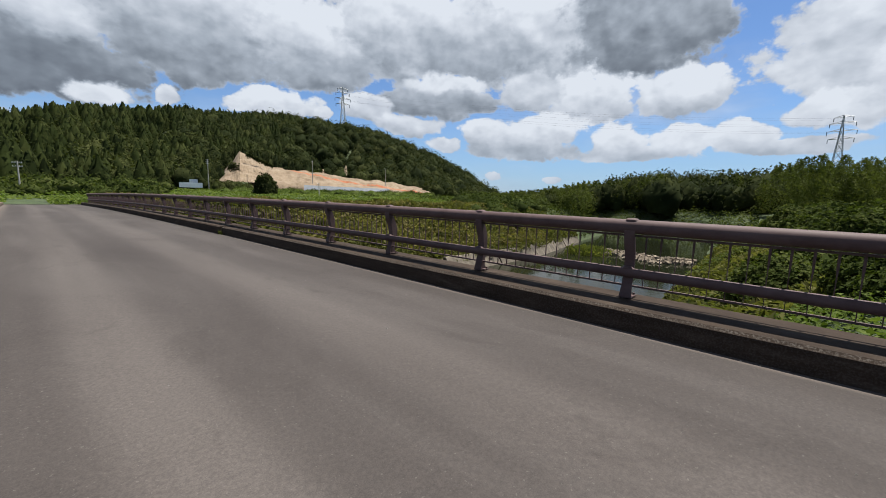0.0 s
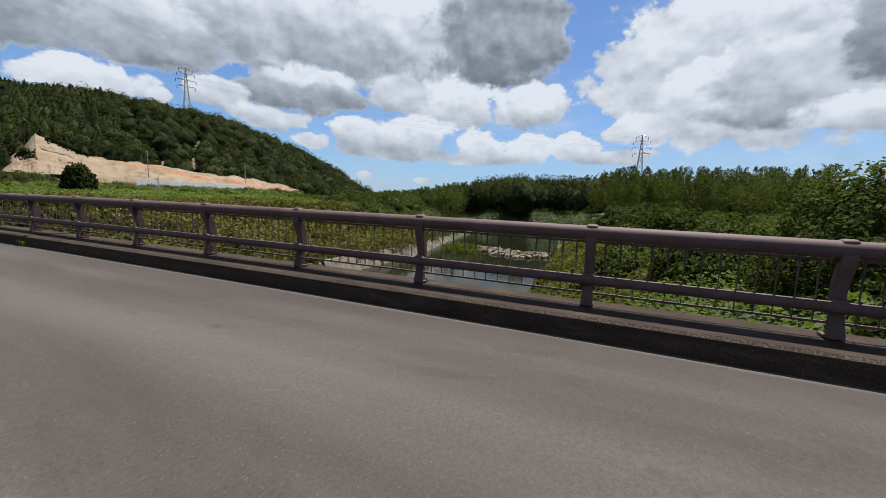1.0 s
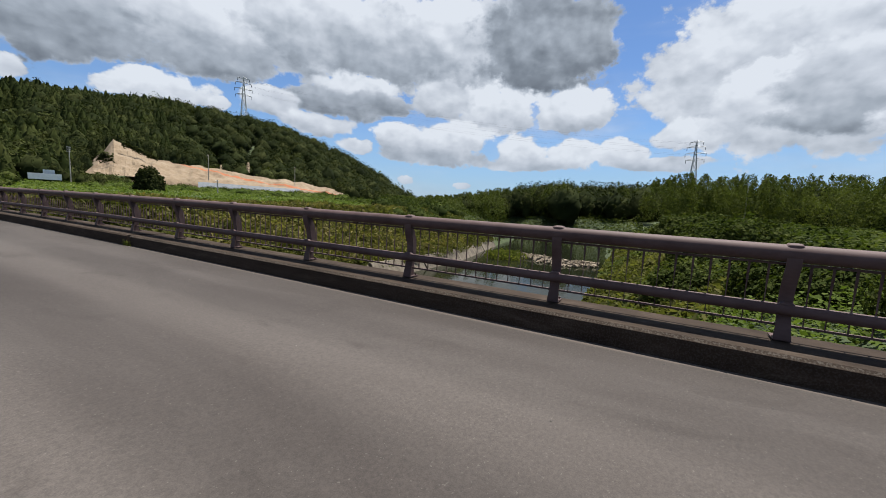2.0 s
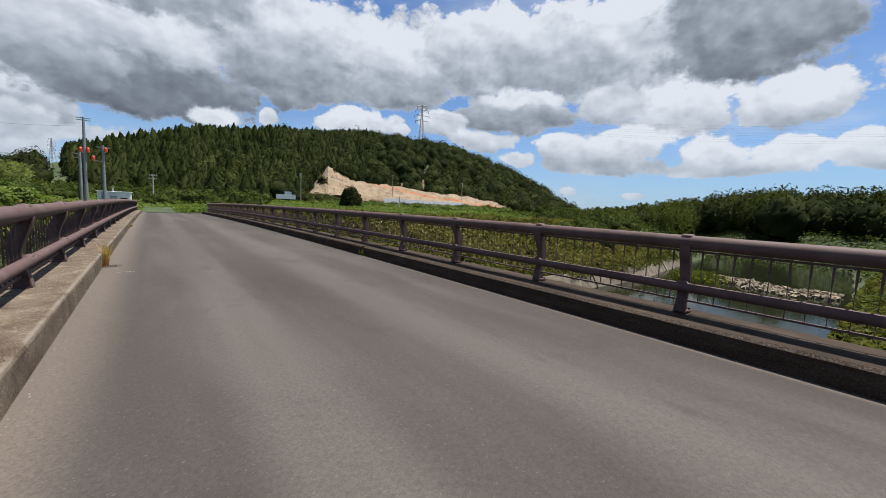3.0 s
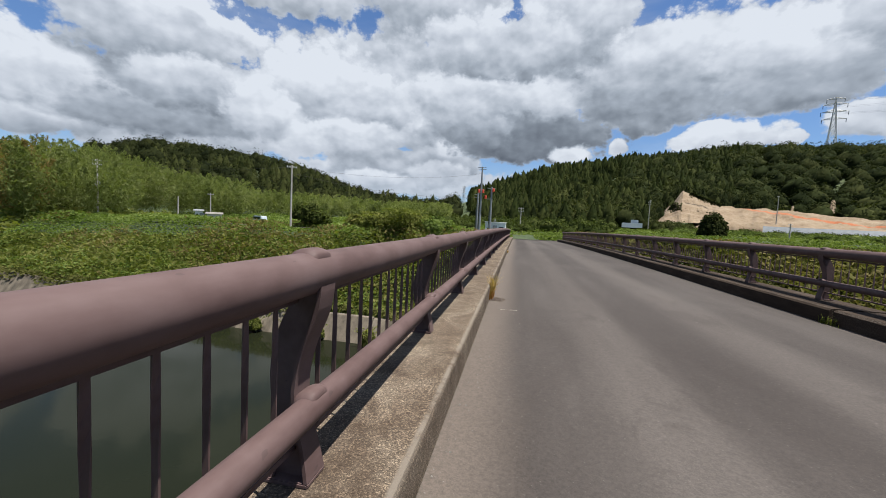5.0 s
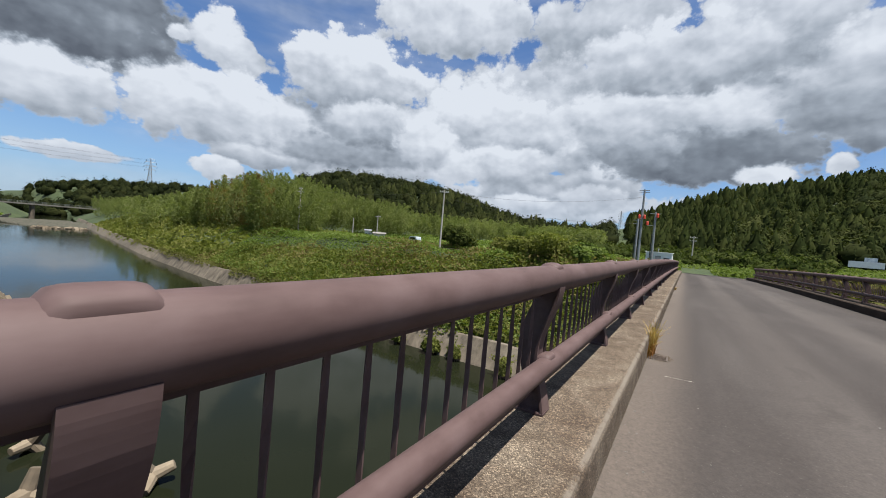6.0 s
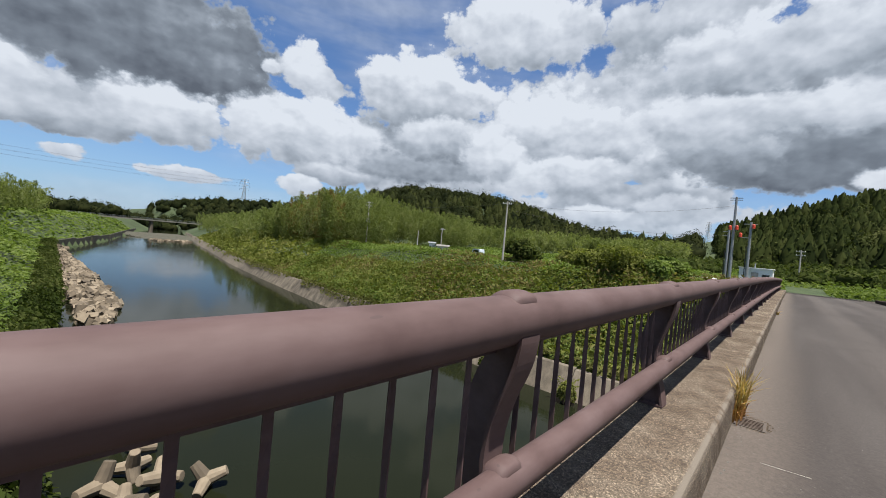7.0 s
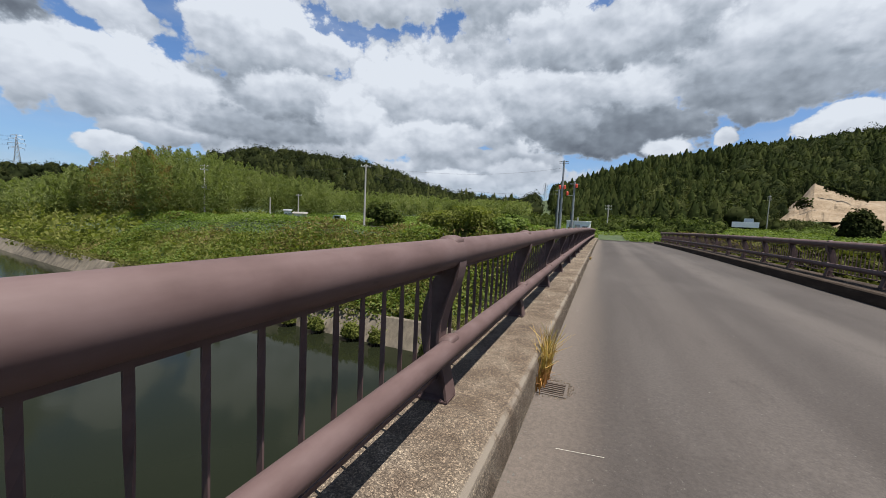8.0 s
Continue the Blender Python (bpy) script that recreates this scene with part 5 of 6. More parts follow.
wood("scrub", 15.6, 18.2, 234, 256, 46, "broad", 5, 12, 2.4, 4.2, 240, L_BROAD, "dark trees crowding the cut bank", skyline=lambda a: 3.4 + 0.75 * (a - 17), fine=0.7)
wood("scrub", 18.6, 29, 259, 270, 90, "broad", 8, 14, 3.2, 5.2, 240, L_BROAD, "dark trees crowding the head of the cut bank", skyline=lambda a: np.interp(a, [18, 20.5, 24, 29], [5.6, 7.0, 6.2, 5.2]), fine=0.7)
wood("scrub", 24.6, 46, 249, 258, 150, "broad", 4, 8, 2.6, 4.4, 220, L_BROAD, "dark trees along the top of the cut bank", lambda a, d, x, y: (np.abs(a - 34.0) > 0.34) & (np.abs(a - 30.9) > 0.28), fine=0.7)
wood("scrub", 17.6, 22.6, 176, 203, 40, "broad", 1.2, 2.6, 1.4, 2.4, 160, L_OAK, "rough scrub below the scarp", fine=0.8)
wood("scrub", 20.0, 47.0, 182, 197, 170, "broad", 1.2, 3.0, 1.6, 2.8, 120, L_SHRUB, "hedge of rough scrub below the cutting", skyline=lambda a: 1.12 + 0.12 * np.sin(a * 1.9), fine=0.7)
wood("scrub", 18.5, 47.0, 164, 184, 170, "broad", 1.2, 3.0, 1.6, 3.0, 120, L_FIELD, "pale vine-grown scrub below the cutting", skyline=lambda a: 0.70 + 0.15 * np.sin(a * 1.3), fine=0.7)
wood("scrub", 17.6, 21.8, 196, 207, 60, "broad", 1.5, 4, 1.6, 2.6, 150, L_OAK, "olive scrub on the slope below the scarp", skyline=lambda a: np.interp(a, [17.6, 19.5, 21.8], [2.3, 2.0, 1.5]), fine=0.75)
wood("scrub", 17.4, 19.0, 212, 230, 18, "broad", 3, 6, 1.8, 3.0, 200, L_BROAD, "dark bushes at the edge of the scarp", fine=0.7)
wood("scrub", 21.8, 26.2, 244, 252, 34, "broad", 3, 7, 1.8, 3.2, 220, L_OAK, "green bushes growing over the flank of the scarp", skyline=lambda a: np.interp(a, [21.8, 24, 26.2], [5.3, 4.7, 4.1]), fine=0.7)
n = 620
a_ = np.r_[21.2 + 3.2 * RNG.random(420), 19.6 + RNG.normal(size=200) * 0.4]
e_ = np.r_[5.1 - (a_[:420] - 21.2) * 0.42 + RNG.normal(size=420) * 0.13, 3.4 + RNG.normal(size=200) * 0.25]
d_ = np.r_[np.full(420, 238.0), np.full(200, 222.0)]
c = np.stack([EYE[0] + d_ * np.sin(np.radians(a_)), EYE[1] + d_ * np.cos(np.radians(a_)), 1.2 + d_ * np.tan(np.radians(e_))], 1)
tagged(leaf_object("bank_weeds", leaf_quads(c, RNG.normal(size=(n, 3)) * 0.6 + (0, -0.5, 0.8), np.full(n, 0.9), 1.4), L_OAK), "green weeds hanging on the cut bank", "weeds", kind="stuff")

# ---------------------------------------------------------------- poles, pylons, cables
def utility_pole(x, y, z0, z1, arms=2, box_at=None, label="grey concrete utility pole with cross arms", r=0.16, turn=0):
    root = empty("utility_pole", x, y, z0, turn)
    h = z1 - z0
    part("pole", rod(bmesh.new(), (0, 0, 0), (0, 0, h), r, r * 0.62, 12), POLE, root, smooth=False)
    for k in range(arms):
        zz = h - 0.35 - 0.75 * k
        arm = part("cross_arm", box(bmesh.new(), -0.75, 0.75, 0.12, 0.2, zz - 0.045, zz + 0.045), STEEL, root)
        for xx in (-0.65, -0.25, 0.3, 0.65):
            bm = bmesh.new()
            rod(bm, (xx, 0.16, zz + 0.045), (xx, 0.16, zz + 0.12), 0.035, 0.05, 8)
            rod(bm, (xx, 0.16, zz + 0.12), (xx, 0.16, zz + 0.22), 0.06, 0.03, 8)
            part("insulator", bm, WHITE, arm)
    if box_at:
        part("transformer", box(bmesh.new(), -0.45, 0.45, 0.15, 0.75, box_at - z0, box_at - z0 + 1.0, 0.06), STEEL, root, "grey pole-mounted transformer case")
        part("bracket", box(bmesh.new(), -1.0, 1.0, -0.05, 0.05, box_at - z0 - 0.12, box_at - z0), STEEL, root)
    return tagged(root, label, "utility pole", "utility poles")


def gz(x, y):
    return float(height(x, y))


POLES = {}
for key, a, d, el1, arms, bx, tn in (("one", -31.75, 66, 6.68, 1, None, 40), ("three", -51.9, 100, 5.1, 2, 5.0, 60), ("four", -44.7, 104, 1.65, 0, None, 0), ("five", -41.4, 112, 2.3, 1, None, 20),
                                  ("up", 0.3, 110, 2.75, 2, None, 10), ("pa", 29.6, 212, 4.8, 1, None, 30), ("pb", 30.7, 150, 1.75, 2, None, 20), ("pc", 39.8, 228, 4.15, 1, None, 30), ("pd", 16.9, 200, 4.2, 3, None, 20), ("pr", 99.2, 120, 4.3, 1, None, 60)):
    x, y = polar_pt(a, d)
    z1 = 1.2 + d * math.tan(radians(el1))
    POLES[key] = (x, y, z1)
    utility_pole(x, y, min(gz(x, y) - 0.5, z1 - 4), z1, arms, bx, turn=tn, r=0.17 if d < 120 else 0.2)


def beacon_pole(az_, d_, el_top, lamps, arm, label):
    """A steel pole that carries red beacons."""
    x, y = polar_pt(az_, d_)
    z0, z1 = gz(x, y) - 0.4, 1.2 + d_ * math.tan(radians(el_top))
    root = empty("beacon_pole", x, y, z0, 8)
    h = z1 - z0
    part("pole", rod(bmesh.new(), (0, 0, 0), (0, 0, h), 0.24, 0.15, 16), STEEL, root)
    for el_, dx in lamps:
        zz = 1.2 + d_ * math.tan(radians(el_)) - z0
        bm = bmesh.new()
        rod(bm, (dx, -0.25, zz - 0.28), (dx, -0.25, zz + 0.2), 0.21, 0.21, 14)
        bmesh.ops.create_uvsphere(bm, u_segments=14, v_segments=8, radius=0.21, matrix=Matrix.Translation((dx, -0.25, zz + 0.2)))
        l = part("beacon", bm, RED, root, "round red warning beacon")
        part("bracket", box(bmesh.new(), min(0, dx), max(0, dx) + 0.02, -0.3, -0.2, zz - 0.36, zz - 0.28), STEEL, l)
    if arm:
        for zz in arm:
            part("arm", box(bmesh.new(), -0.8, 0.8, -0.06, 0.06, h - zz, h - zz + 0.1), STEEL, root)
    part("cable_pipe", rod(bmesh.new(), (-0.32, 0, 0.4), (-0.32, 0, h * 0.62), 0.06, seg=8), CABLE, root)
    return tagged(root, label, "beacon pole", "poles beside the road end")


D_B = 77.0
beacon_pole(-5.55, D_B, 8.2, ((4.75, -0.45), (4.75, 0.35)), (0.2, 0.5), "tall grey steel pole with red warning beacons")
beacon_pole(-4.05, D_B, 5.45, ((4.95, 0.3), (3.95, -1.15)), (0.35,), "grey steel pole with a red dome beacon on an arm")
beacon_pole(-5.95, D_B + 4, 4.5, (), (0.3, 0.9), "plain grey steel pole with cross arms")


def lattice_pylon(x, y, z0, h, w, turn, label, mt):
    """A tapering lattice tower with three pairs of arms."""
    root = empty("pylon", x, y, z0, turn)
    lv = [0, 0.16, 0.31, 0.45, 0.57, 0.68, 0.78, 0.87, 0.94, 1.0]

    def half(f):
        return w * (0.46 - 0.44 * f ** 0.8)
    t = 0.085 * h / 30
    cs = ((-1, -1), (1, -1), (1, 1), (-1, 1))
    for sx, sy in cs:
        bm = bmesh.new()
        for a, b in zip(lv, lv[1:]):
            rod(bm, (sx * half(a), sy * half(a), a * h), (sx * half(b), sy * half(b), b * h), t * 1.5, seg=4, caps=False)
        part("leg", bm, mt, root)
    for k in range(4):
        (ax, ay), (bx, by) = cs[k], cs[(k + 1) % 4]
        bm = bmesh.new()
        for a, b in zip(lv, lv[1:]):
            rod(bm, (ax * half(a), ay * half(a), a * h), (bx * half(b), by * half(b), b * h), t, seg=4, caps=False)
            rod(bm, (bx * half(a), by * half(a), a * h), (ax * half(b), ay * half(b), b * h), t, seg=4, caps=False)
            rod(bm, (ax * half(b), ay * half(b), b * h), (bx * half(b), by * half(b), b * h), t, seg=4, caps=False)
        part("bracing", bm, mt, root)
    for f, ln in ((0.64, 0.15), (0.76, 0.17), (0.88, 0.15), (0.97, 0.11)):
        for s in (-1, 1):
            bm = bmesh.new()
            tip = (s * ln * h, 0, f * h)
            for sy in (-1, 1):
                rod(bm, (s * half(f), sy * half(f), f * h + 0.03 * h), tip, t, seg=4, caps=False)
                rod(bm, (s * half(f), sy * half(f), f * h), tip, t, seg=4, caps=False)
            arm = part("arm", bm, mt, root)
            part("insulator", rod(bmesh.new(), tip, (tip[0], 0, tip[2] - 0.06 * h), t * 1.6, seg=6), GLASS_DARK, arm)
    return tagged(root, label, "pylon", "transmission pylons")


PYL = []
for a, d, el_t, h, w, tn in ((33.44, 480, 14.6, 52, 9.0, -22), (93.0, 460, 9.3, 52, 9.5, 78), (-69.8, 760, 6.2, 48, 10, 62), (-8.0, 900, 5.6, 46, 10, 60)):
    x, y = polar_pt(a, d)
    zt = 1.2 + d * math.tan(radians(el_t))
    PYL.append((x, y, zt))
    # the far-left pylons take greyer steel, distance haze put into their colour
    lattice_pylon(x, y, zt - h, h, w, tn, "grey steel lattice transmission pylon on the wooded skyline" if a > 50 or a < 0 else "pale steel lattice pylon on the crest of the hill", PYLON_STEEL if 0 < a < 50 else STEEL)


def cable(name, a, b, sag, r, label):
    cu = bpy.data.curves.new(name, "CURVE")
    cu.dimensions, cu.bevel_depth, cu.bevel_resolution = "3D", r, 1
    sp = cu.splines.new("POLY")
    n = 24
    sp.points.add(n)
    for k in range(n + 1):
        f = k / n
        p = Vector(a).lerp(Vector(b), f)
        sp.points[k].co = (p.x, p.y, p.z - sag * 4 * f * (1 - f), 1)
    ob = new(name, cu)
    cu.materials.append(CABLE)
    return tagged(ob, label, "cable", "overhead cables")


bx, by = polar_pt(-5.55, D_B)
b_top = 1.2 + D_B * math.tan(radians(8.0))
x1, y1, z1 = POLES["one"]
cable("power_line", (x1, y1, z1 - 0.25), (bx, by, b_top - 1.0), 1.2, 0.013, "thin black overhead cable strung between the poles")
cable("power_line", (x1, y1, z1 - 1.2), (bx, by, b_top - 5.5), 1.2, 0.013, "thin black overhead cable strung between the poles")
x3, y3, z3 = POLES["three"]
cable("power_line", (x3, y3, z3 - 0.3), (x1, y1, z1 - 0.3), 0.9, 0.012, "thin black overhead cable strung between the poles")
for s in (-6.5, 6.5):
    for dz in (3.0, 8.5, 14.0):
        cable("transmission_line", (PYL[1][0], PYL[1][1] + s, PYL[1][2] - dz), (PYL[0][0] + s, PYL[0][1], PYL[0][2] - dz), 10, 0.03, "thin high-voltage line hung between the pylons")
        cable("transmission_line", (PYL[2][0] + s, PYL[2][1], PYL[2][2] - dz), (-700, -260 + s, 84 - dz), 8, 0.06, "thin high-voltage line hung between the pylons")

# ---------------------------------------------------------------- buildings and vehicles
def hut():
    """White prefabricated hut at the end of the bridge."""
    x, y = polar_pt(-3.2, 80)
    root = empty("site_hut", x, y, -1.2, -2)
    part("wall", box(bmesh.new(), -2.0, 2.0, -1.1, 1.1, 0, 2.95, 0.05), WHITE, root)
    part("roof", box(bmesh.new(), -2.12, 2.12, -1.2, 1.2, 2.95, 3.08, 0.03), WHITE, root)
    d = part("door", box(bmesh.new(), -0.5, 0.35, -1.14, -1.09, 0.3, 2.4, 0.01), STEEL, root, "grey metal door")
    part("handle", box(bmesh.new(), 0.2, 0.26, -1.18, -1.14, 1.25, 1.4), DARK_STEEL, d)
    part("vent_pipe", rod(bmesh.new(), (-0.2, 0, 3.0), (-0.2, 0, 3.75), 0.09, seg=10), STEEL, root)
    w = part("window", box(bmesh.new(), 0.8, 1.6, -1.13, -1.09, 1.3, 2.1, 0.01), GLASS_DARK, root)
    part("frame", box(bmesh.new(), 0.74, 1.66, -1.125, -1.10, 1.24, 2.16, 0.01), STEEL, w)
    return tagged(root, "white prefabricated site hut beside the road", "hut")


hut()


def van(x, y, z, turn, mt, label):
    root = empty("van", x, y, z, turn)
    prof = [(-1.65, 0.35), (-1.68, 1.0), (-1.55, 1.78), (-1.3, 1.88), (0.75, 1.88), (1.0, 1.75), (1.45, 1.05), (1.68, 0.9), (1.7, 0.35)]
    bm = prism(bmesh.new(), prof, -0.72, 0.72)
    bmesh.ops.bevel(bm, geom=[e for e in bm.edges if e.calc_face_angle(0) > 0.5], offset=0.05, segments=2, affect="EDGES")
    part("body", bm, mt, root)
    part("windscreen", prism(bmesh.new(), [(1.02, 1.72), (1.46, 1.08), (1.49, 1.10), (1.06, 1.75)], -0.62, 0.62), GLASS_DARK, root)
    for s in (-1, 1):
        part("side_window", box(bmesh.new(), s * 0.725 - 0.01, s * 0.725 + 0.01, -1.2, 0.85, 1.15, 1.68, 0.008), GLASS_DARK, root)
        part("headlight", box(bmesh.new(), s * 0.55 - 0.12, s * 0.55 + 0.12, 1.66, 1.72, 0.68, 0.84, 0.02), STEEL, root)
        for yy in (-1.05, 1.1):
            wbm = rod(bmesh.new(), (s * 0.62, yy, 0.28), (s * 0.76, yy, 0.28), 0.28, seg=18)
            wh = part("wheel", wbm, CABLE, root)
            part("rim", rod(bmesh.new(), (s * 0.755, yy, 0.28), (s * 0.775, yy, 0.28), 0.17, seg=14), STEEL, wh)
    return tagged(root, label, "van")


x, y = polar_pt(-8.0, 66)
van(x, y, -1.9, 62, WHITE, "small white van parked below the road")
x, y = polar_pt(-35.8, 92)
van(x, y, gz(x, y) - 0.5, 75, VAN_PAINT, "pale blue-grey van standing among the vines")


def shed(az_, d_, w, dep, h, wall, roof, label, pitch=0.35):
    x, y = polar_pt(az_, d_)
    root = empty("shed", x, y, 1.2 + d_ * math.tan(radians(-1.3)) - 0.6, -az_)
    part("wall", box(bmesh.new(), -w / 2, w / 2, -dep / 2, dep / 2, 0, h), wall, root)
    bm = prism(bmesh.new(), [(-dep / 2 - 0.3, h), (dep / 2 + 0.3, h + pitch), (dep / 2 + 0.3, h + pitch + 0.08), (-dep / 2 - 0.3, h + 0.08)], -w / 2 - 0.3, w / 2 + 0.3)
    r = part("roof", bm, roof, root)
    d = part("door", box(bmesh.new(), w * 0.1, w * 0.1 + 0.9, -dep / 2 - 0.03, -dep / 2 + 0.01, 0, h * 0.85), STEEL, root)
    part("window", box(bmesh.new(), -w * 0.35, -w * 0.1, -dep / 2 - 0.03, -dep / 2 + 0.01, h * 0.45, h * 0.8), GLASS_DARK, root)
    return tagged(root, label, "shed")


CREAM = mat_plain("cream_wall", (0.50, 0.48, 0.40), (0.60, 0.58, 0.50), 1.0, 0.8)
shed(-40.9, 98, 2.7, 2.6, 2.3, CREAM, CONCRETE, "small cream shed with a flat grey roof in the overgrown field")
shed(-42.6, 106, 1.5, 2.0, 3.0, WHITE, STEEL, "low white shed half hidden by vines")
x, y = polar_pt(15.0, 195)
root = empty("yard_wall", x, y, 3.2, -15)
part("wall", box(bmesh.new(), -4.2, 4.2, -0.15, 0.15, 0, 2.1, 0.03), WHITE, root)
part("tank", box(bmesh.new(), -0.5, 2.5, 0.8, 3.0, 0, 3.5, 0.1), VAN_PAINT, root, "pale blue tank behind the wall")
tagged(root, "long whitewashed yard wall below the hill", "wall")
x, y = polar_pt(60.1, 105)
root = empty("guardrail", x, y, 1.2 - 105 * math.tan(radians(0.95)) - 0.8, -60)
part("beam", box(bmesh.new(), -2.6, 2.6, -0.05, 0.05, 0.55, 0.9, 0.02), STEEL, root)
for k in (-2.2, 0, 2.2):
    part("post", box(bmesh.new(), k - 0.06, k + 0.06, 0.05, 0.15, -0.6, 0.9), STEEL, root)
tagged(root, "short grey guardrail beside the lane", "guardrail")

# ---------------------------------------------------------------- single trees and bushes
def tree(x, y, z, h, r, leaves, mt, label, trunk_r=0.2, leaf=0.4, name="tree"):
    root = empty(name, x, y, z)
    bm = bmesh.new()
    rod(bm, (0, 0, -0.5), (0.1, 0, h * 0.5), trunk_r, trunk_r * 0.6, 9)
    rg = np.random.default_rng(int(abs(x * 31 + y * 17)))
    tips = []
    for k in range(9):
        a, e = k * 2.4, 0.35 + 0.6 * rg.random()
        tip = Vector((math.cos(a) * r * 0.72 * e, math.sin(a) * r * 0.72 * e, h * (0.52 + 0.36 * rg.random())))
        rod(bm, (0.05, 0, h * (0.18 + 0.03 * k)), tip, trunk_r * 0.4, trunk_r * 0.12, 6)
        tips.append(tip)
    part("trunk", bm, BARK, root)
    # leaves gather in clumps round the limb ends
    cl = np.array([tuple(t) for t in tips] + [(rg.normal() * r * 0.42, rg.normal() * r * 0.42, h * (0.38 + 0.5 * rg.random())) for _ in range(16)])
    pick = rg.integers(0, len(cl), leaves)
    u = rg.normal(size=(leaves, 3))
    u /= np.linalg.norm(u, axis=1, keepdims=True)
    cr = r * (0.30 + 0.20 * rg.random(len(cl)))
    c = cl[pick] + u * (cr[pick] * rg.random(leaves) ** 0.33)[:, None]
    c[:, 2] = np.clip(c[:, 2], 0.2, h * 1.05)
    v = leaf_quads(c, u + rg.normal(size=(leaves, 3)) * 0.5 + (0, 0, 0.4), leaf * (0.6 + 0.8 * rg.random(leaves)), 1.4)
    leaf_object("crown", v, mt, root)
    return tagged(root, label, "tree", "single trees")


x, y = polar_pt(23.7, 150)
ROUND_TREE = (x, y)
x, y = polar_pt(-29.4, 68)
tree(x, y, gz(x, y) - 0.3, 4.3, 2.4, 4200, L_SHRUB, "bushy dark green tree beside the utility pole", 0.16, 0.34)
for a, d, h, r in ((-20, 74, 3.4, 3.0), (-16, 80, 3.2, 3.0), (-23, 70, 2.8, 2.6), (-12, 92, 3.4, 3.0)):
    x, y = polar_pt(a, d)
    tree(x, y, gz(x, y) - 0.4, h, r, 3600, L_GRASS if a in (-20, -23) else L_KUDZU, "spreading vine-grown shrub in the overgrown field", 0.12, 0.32, "shrub")


for x, y, h, r, mt in ((-12.2, 57.0, 3.3, 2.9, L_GRASS), (-15.6, 58.2, 2.6, 2.4, L_GRASS), (-8.6, 57.4, 2.3, 2.0, L_KUDZU)):
    tree(x, y, gz(x, y) - 0.3, h, r, 5000, mt, "spreading yellow-green shrub beside the road end" if mt == L_GRASS else "vine-grown shrub beside the road end", 0.1, 0.2, "shrub")


def mound_bush(name, x, y, z, rx, ry, h, leaves, leaf, mt, label, seed):
    """A shrub smothered in vines: leaves over a lumpy dome, with stems inside and sprays on top."""
    rg = np.random.default_rng(seed)
    root = empty(name, x, y, z)
    bm = bmesh.new()
    for k in range(10):
        a = k * 0.7
        rod(bm, (math.cos(a) * 0.3, math.sin(a) * 0.3, -0.6), (math.cos(a) * rx * 0.6, math.sin(a) * ry * 0.6, h * (0.5 + 0.4 * rg.random())), 0.05, 0.015, 6)
    part("stems", bm, BARK, root)
    th, cphi = rg.random(leaves) * 2 * np.pi, rg.random(leaves) * 1.12 - 0.12
    sp = np.sqrt(np.clip(1 - cphi ** 2, 0, 1))
    lump = 1 + 0.20 * vnoise(th * 3 + seed, cphi * 5, 1.0, seed, 3) + 0.10 * vnoise(th * 9, cphi * 14, 1.0, seed + 1, 2)
    depth = 1 - 0.25 * rg.random(leaves) ** 2
    c = np.stack([rx * sp * np.cos(th), ry * sp * np.sin(th), h * np.maximum(cphi, -0.1)], 1) * (lump * depth)[:, None]
    nrm = np.stack([sp * np.cos(th), sp * np.sin(th), cphi + 0.4], 1) + rg.normal(size=(leaves, 3)) * 0.55
    v = leaf_quads(c, nrm, leaf * (0.55 + 0.9 * rg.random(leaves)), 1.25)
    leaf_object("foliage", v, mt, root)
    # trailing sprays that stand up from the top
    vs = []
    for k in range(16):
        a, f = rg.random() * 6.28, rg.random() ** 0.5
        p0 = np.array((rx * f * math.cos(a) * 0.9, ry * f * math.sin(a) * 0.9, h * math.sqrt(max(0, 1 - f * f * 0.8)) * 1.02))
        n = 12
        tt = np.linspace(0, 1, n)[:, None]
        out = np.array((math.cos(a) * 0.5, math.sin(a) * 0.5, 0.9)) * (0.5 + 0.6 * rg.random())
        pts = p0 + out * tt + np.array((0, 0, -0.5)) * tt ** 2 + rg.normal(size=(n, 3)) * 0.04
        vs.append(leaf_quads(pts, rg.normal(size=(n, 3)) + (0, 0, 0.6), np.full(n, leaf * 0.8), 1.3))
    leaf_object("sprays", np.concatenate(vs), mt, root)
    return tagged(root, label, "shrub", "vine-grown shrubs on the near bank")


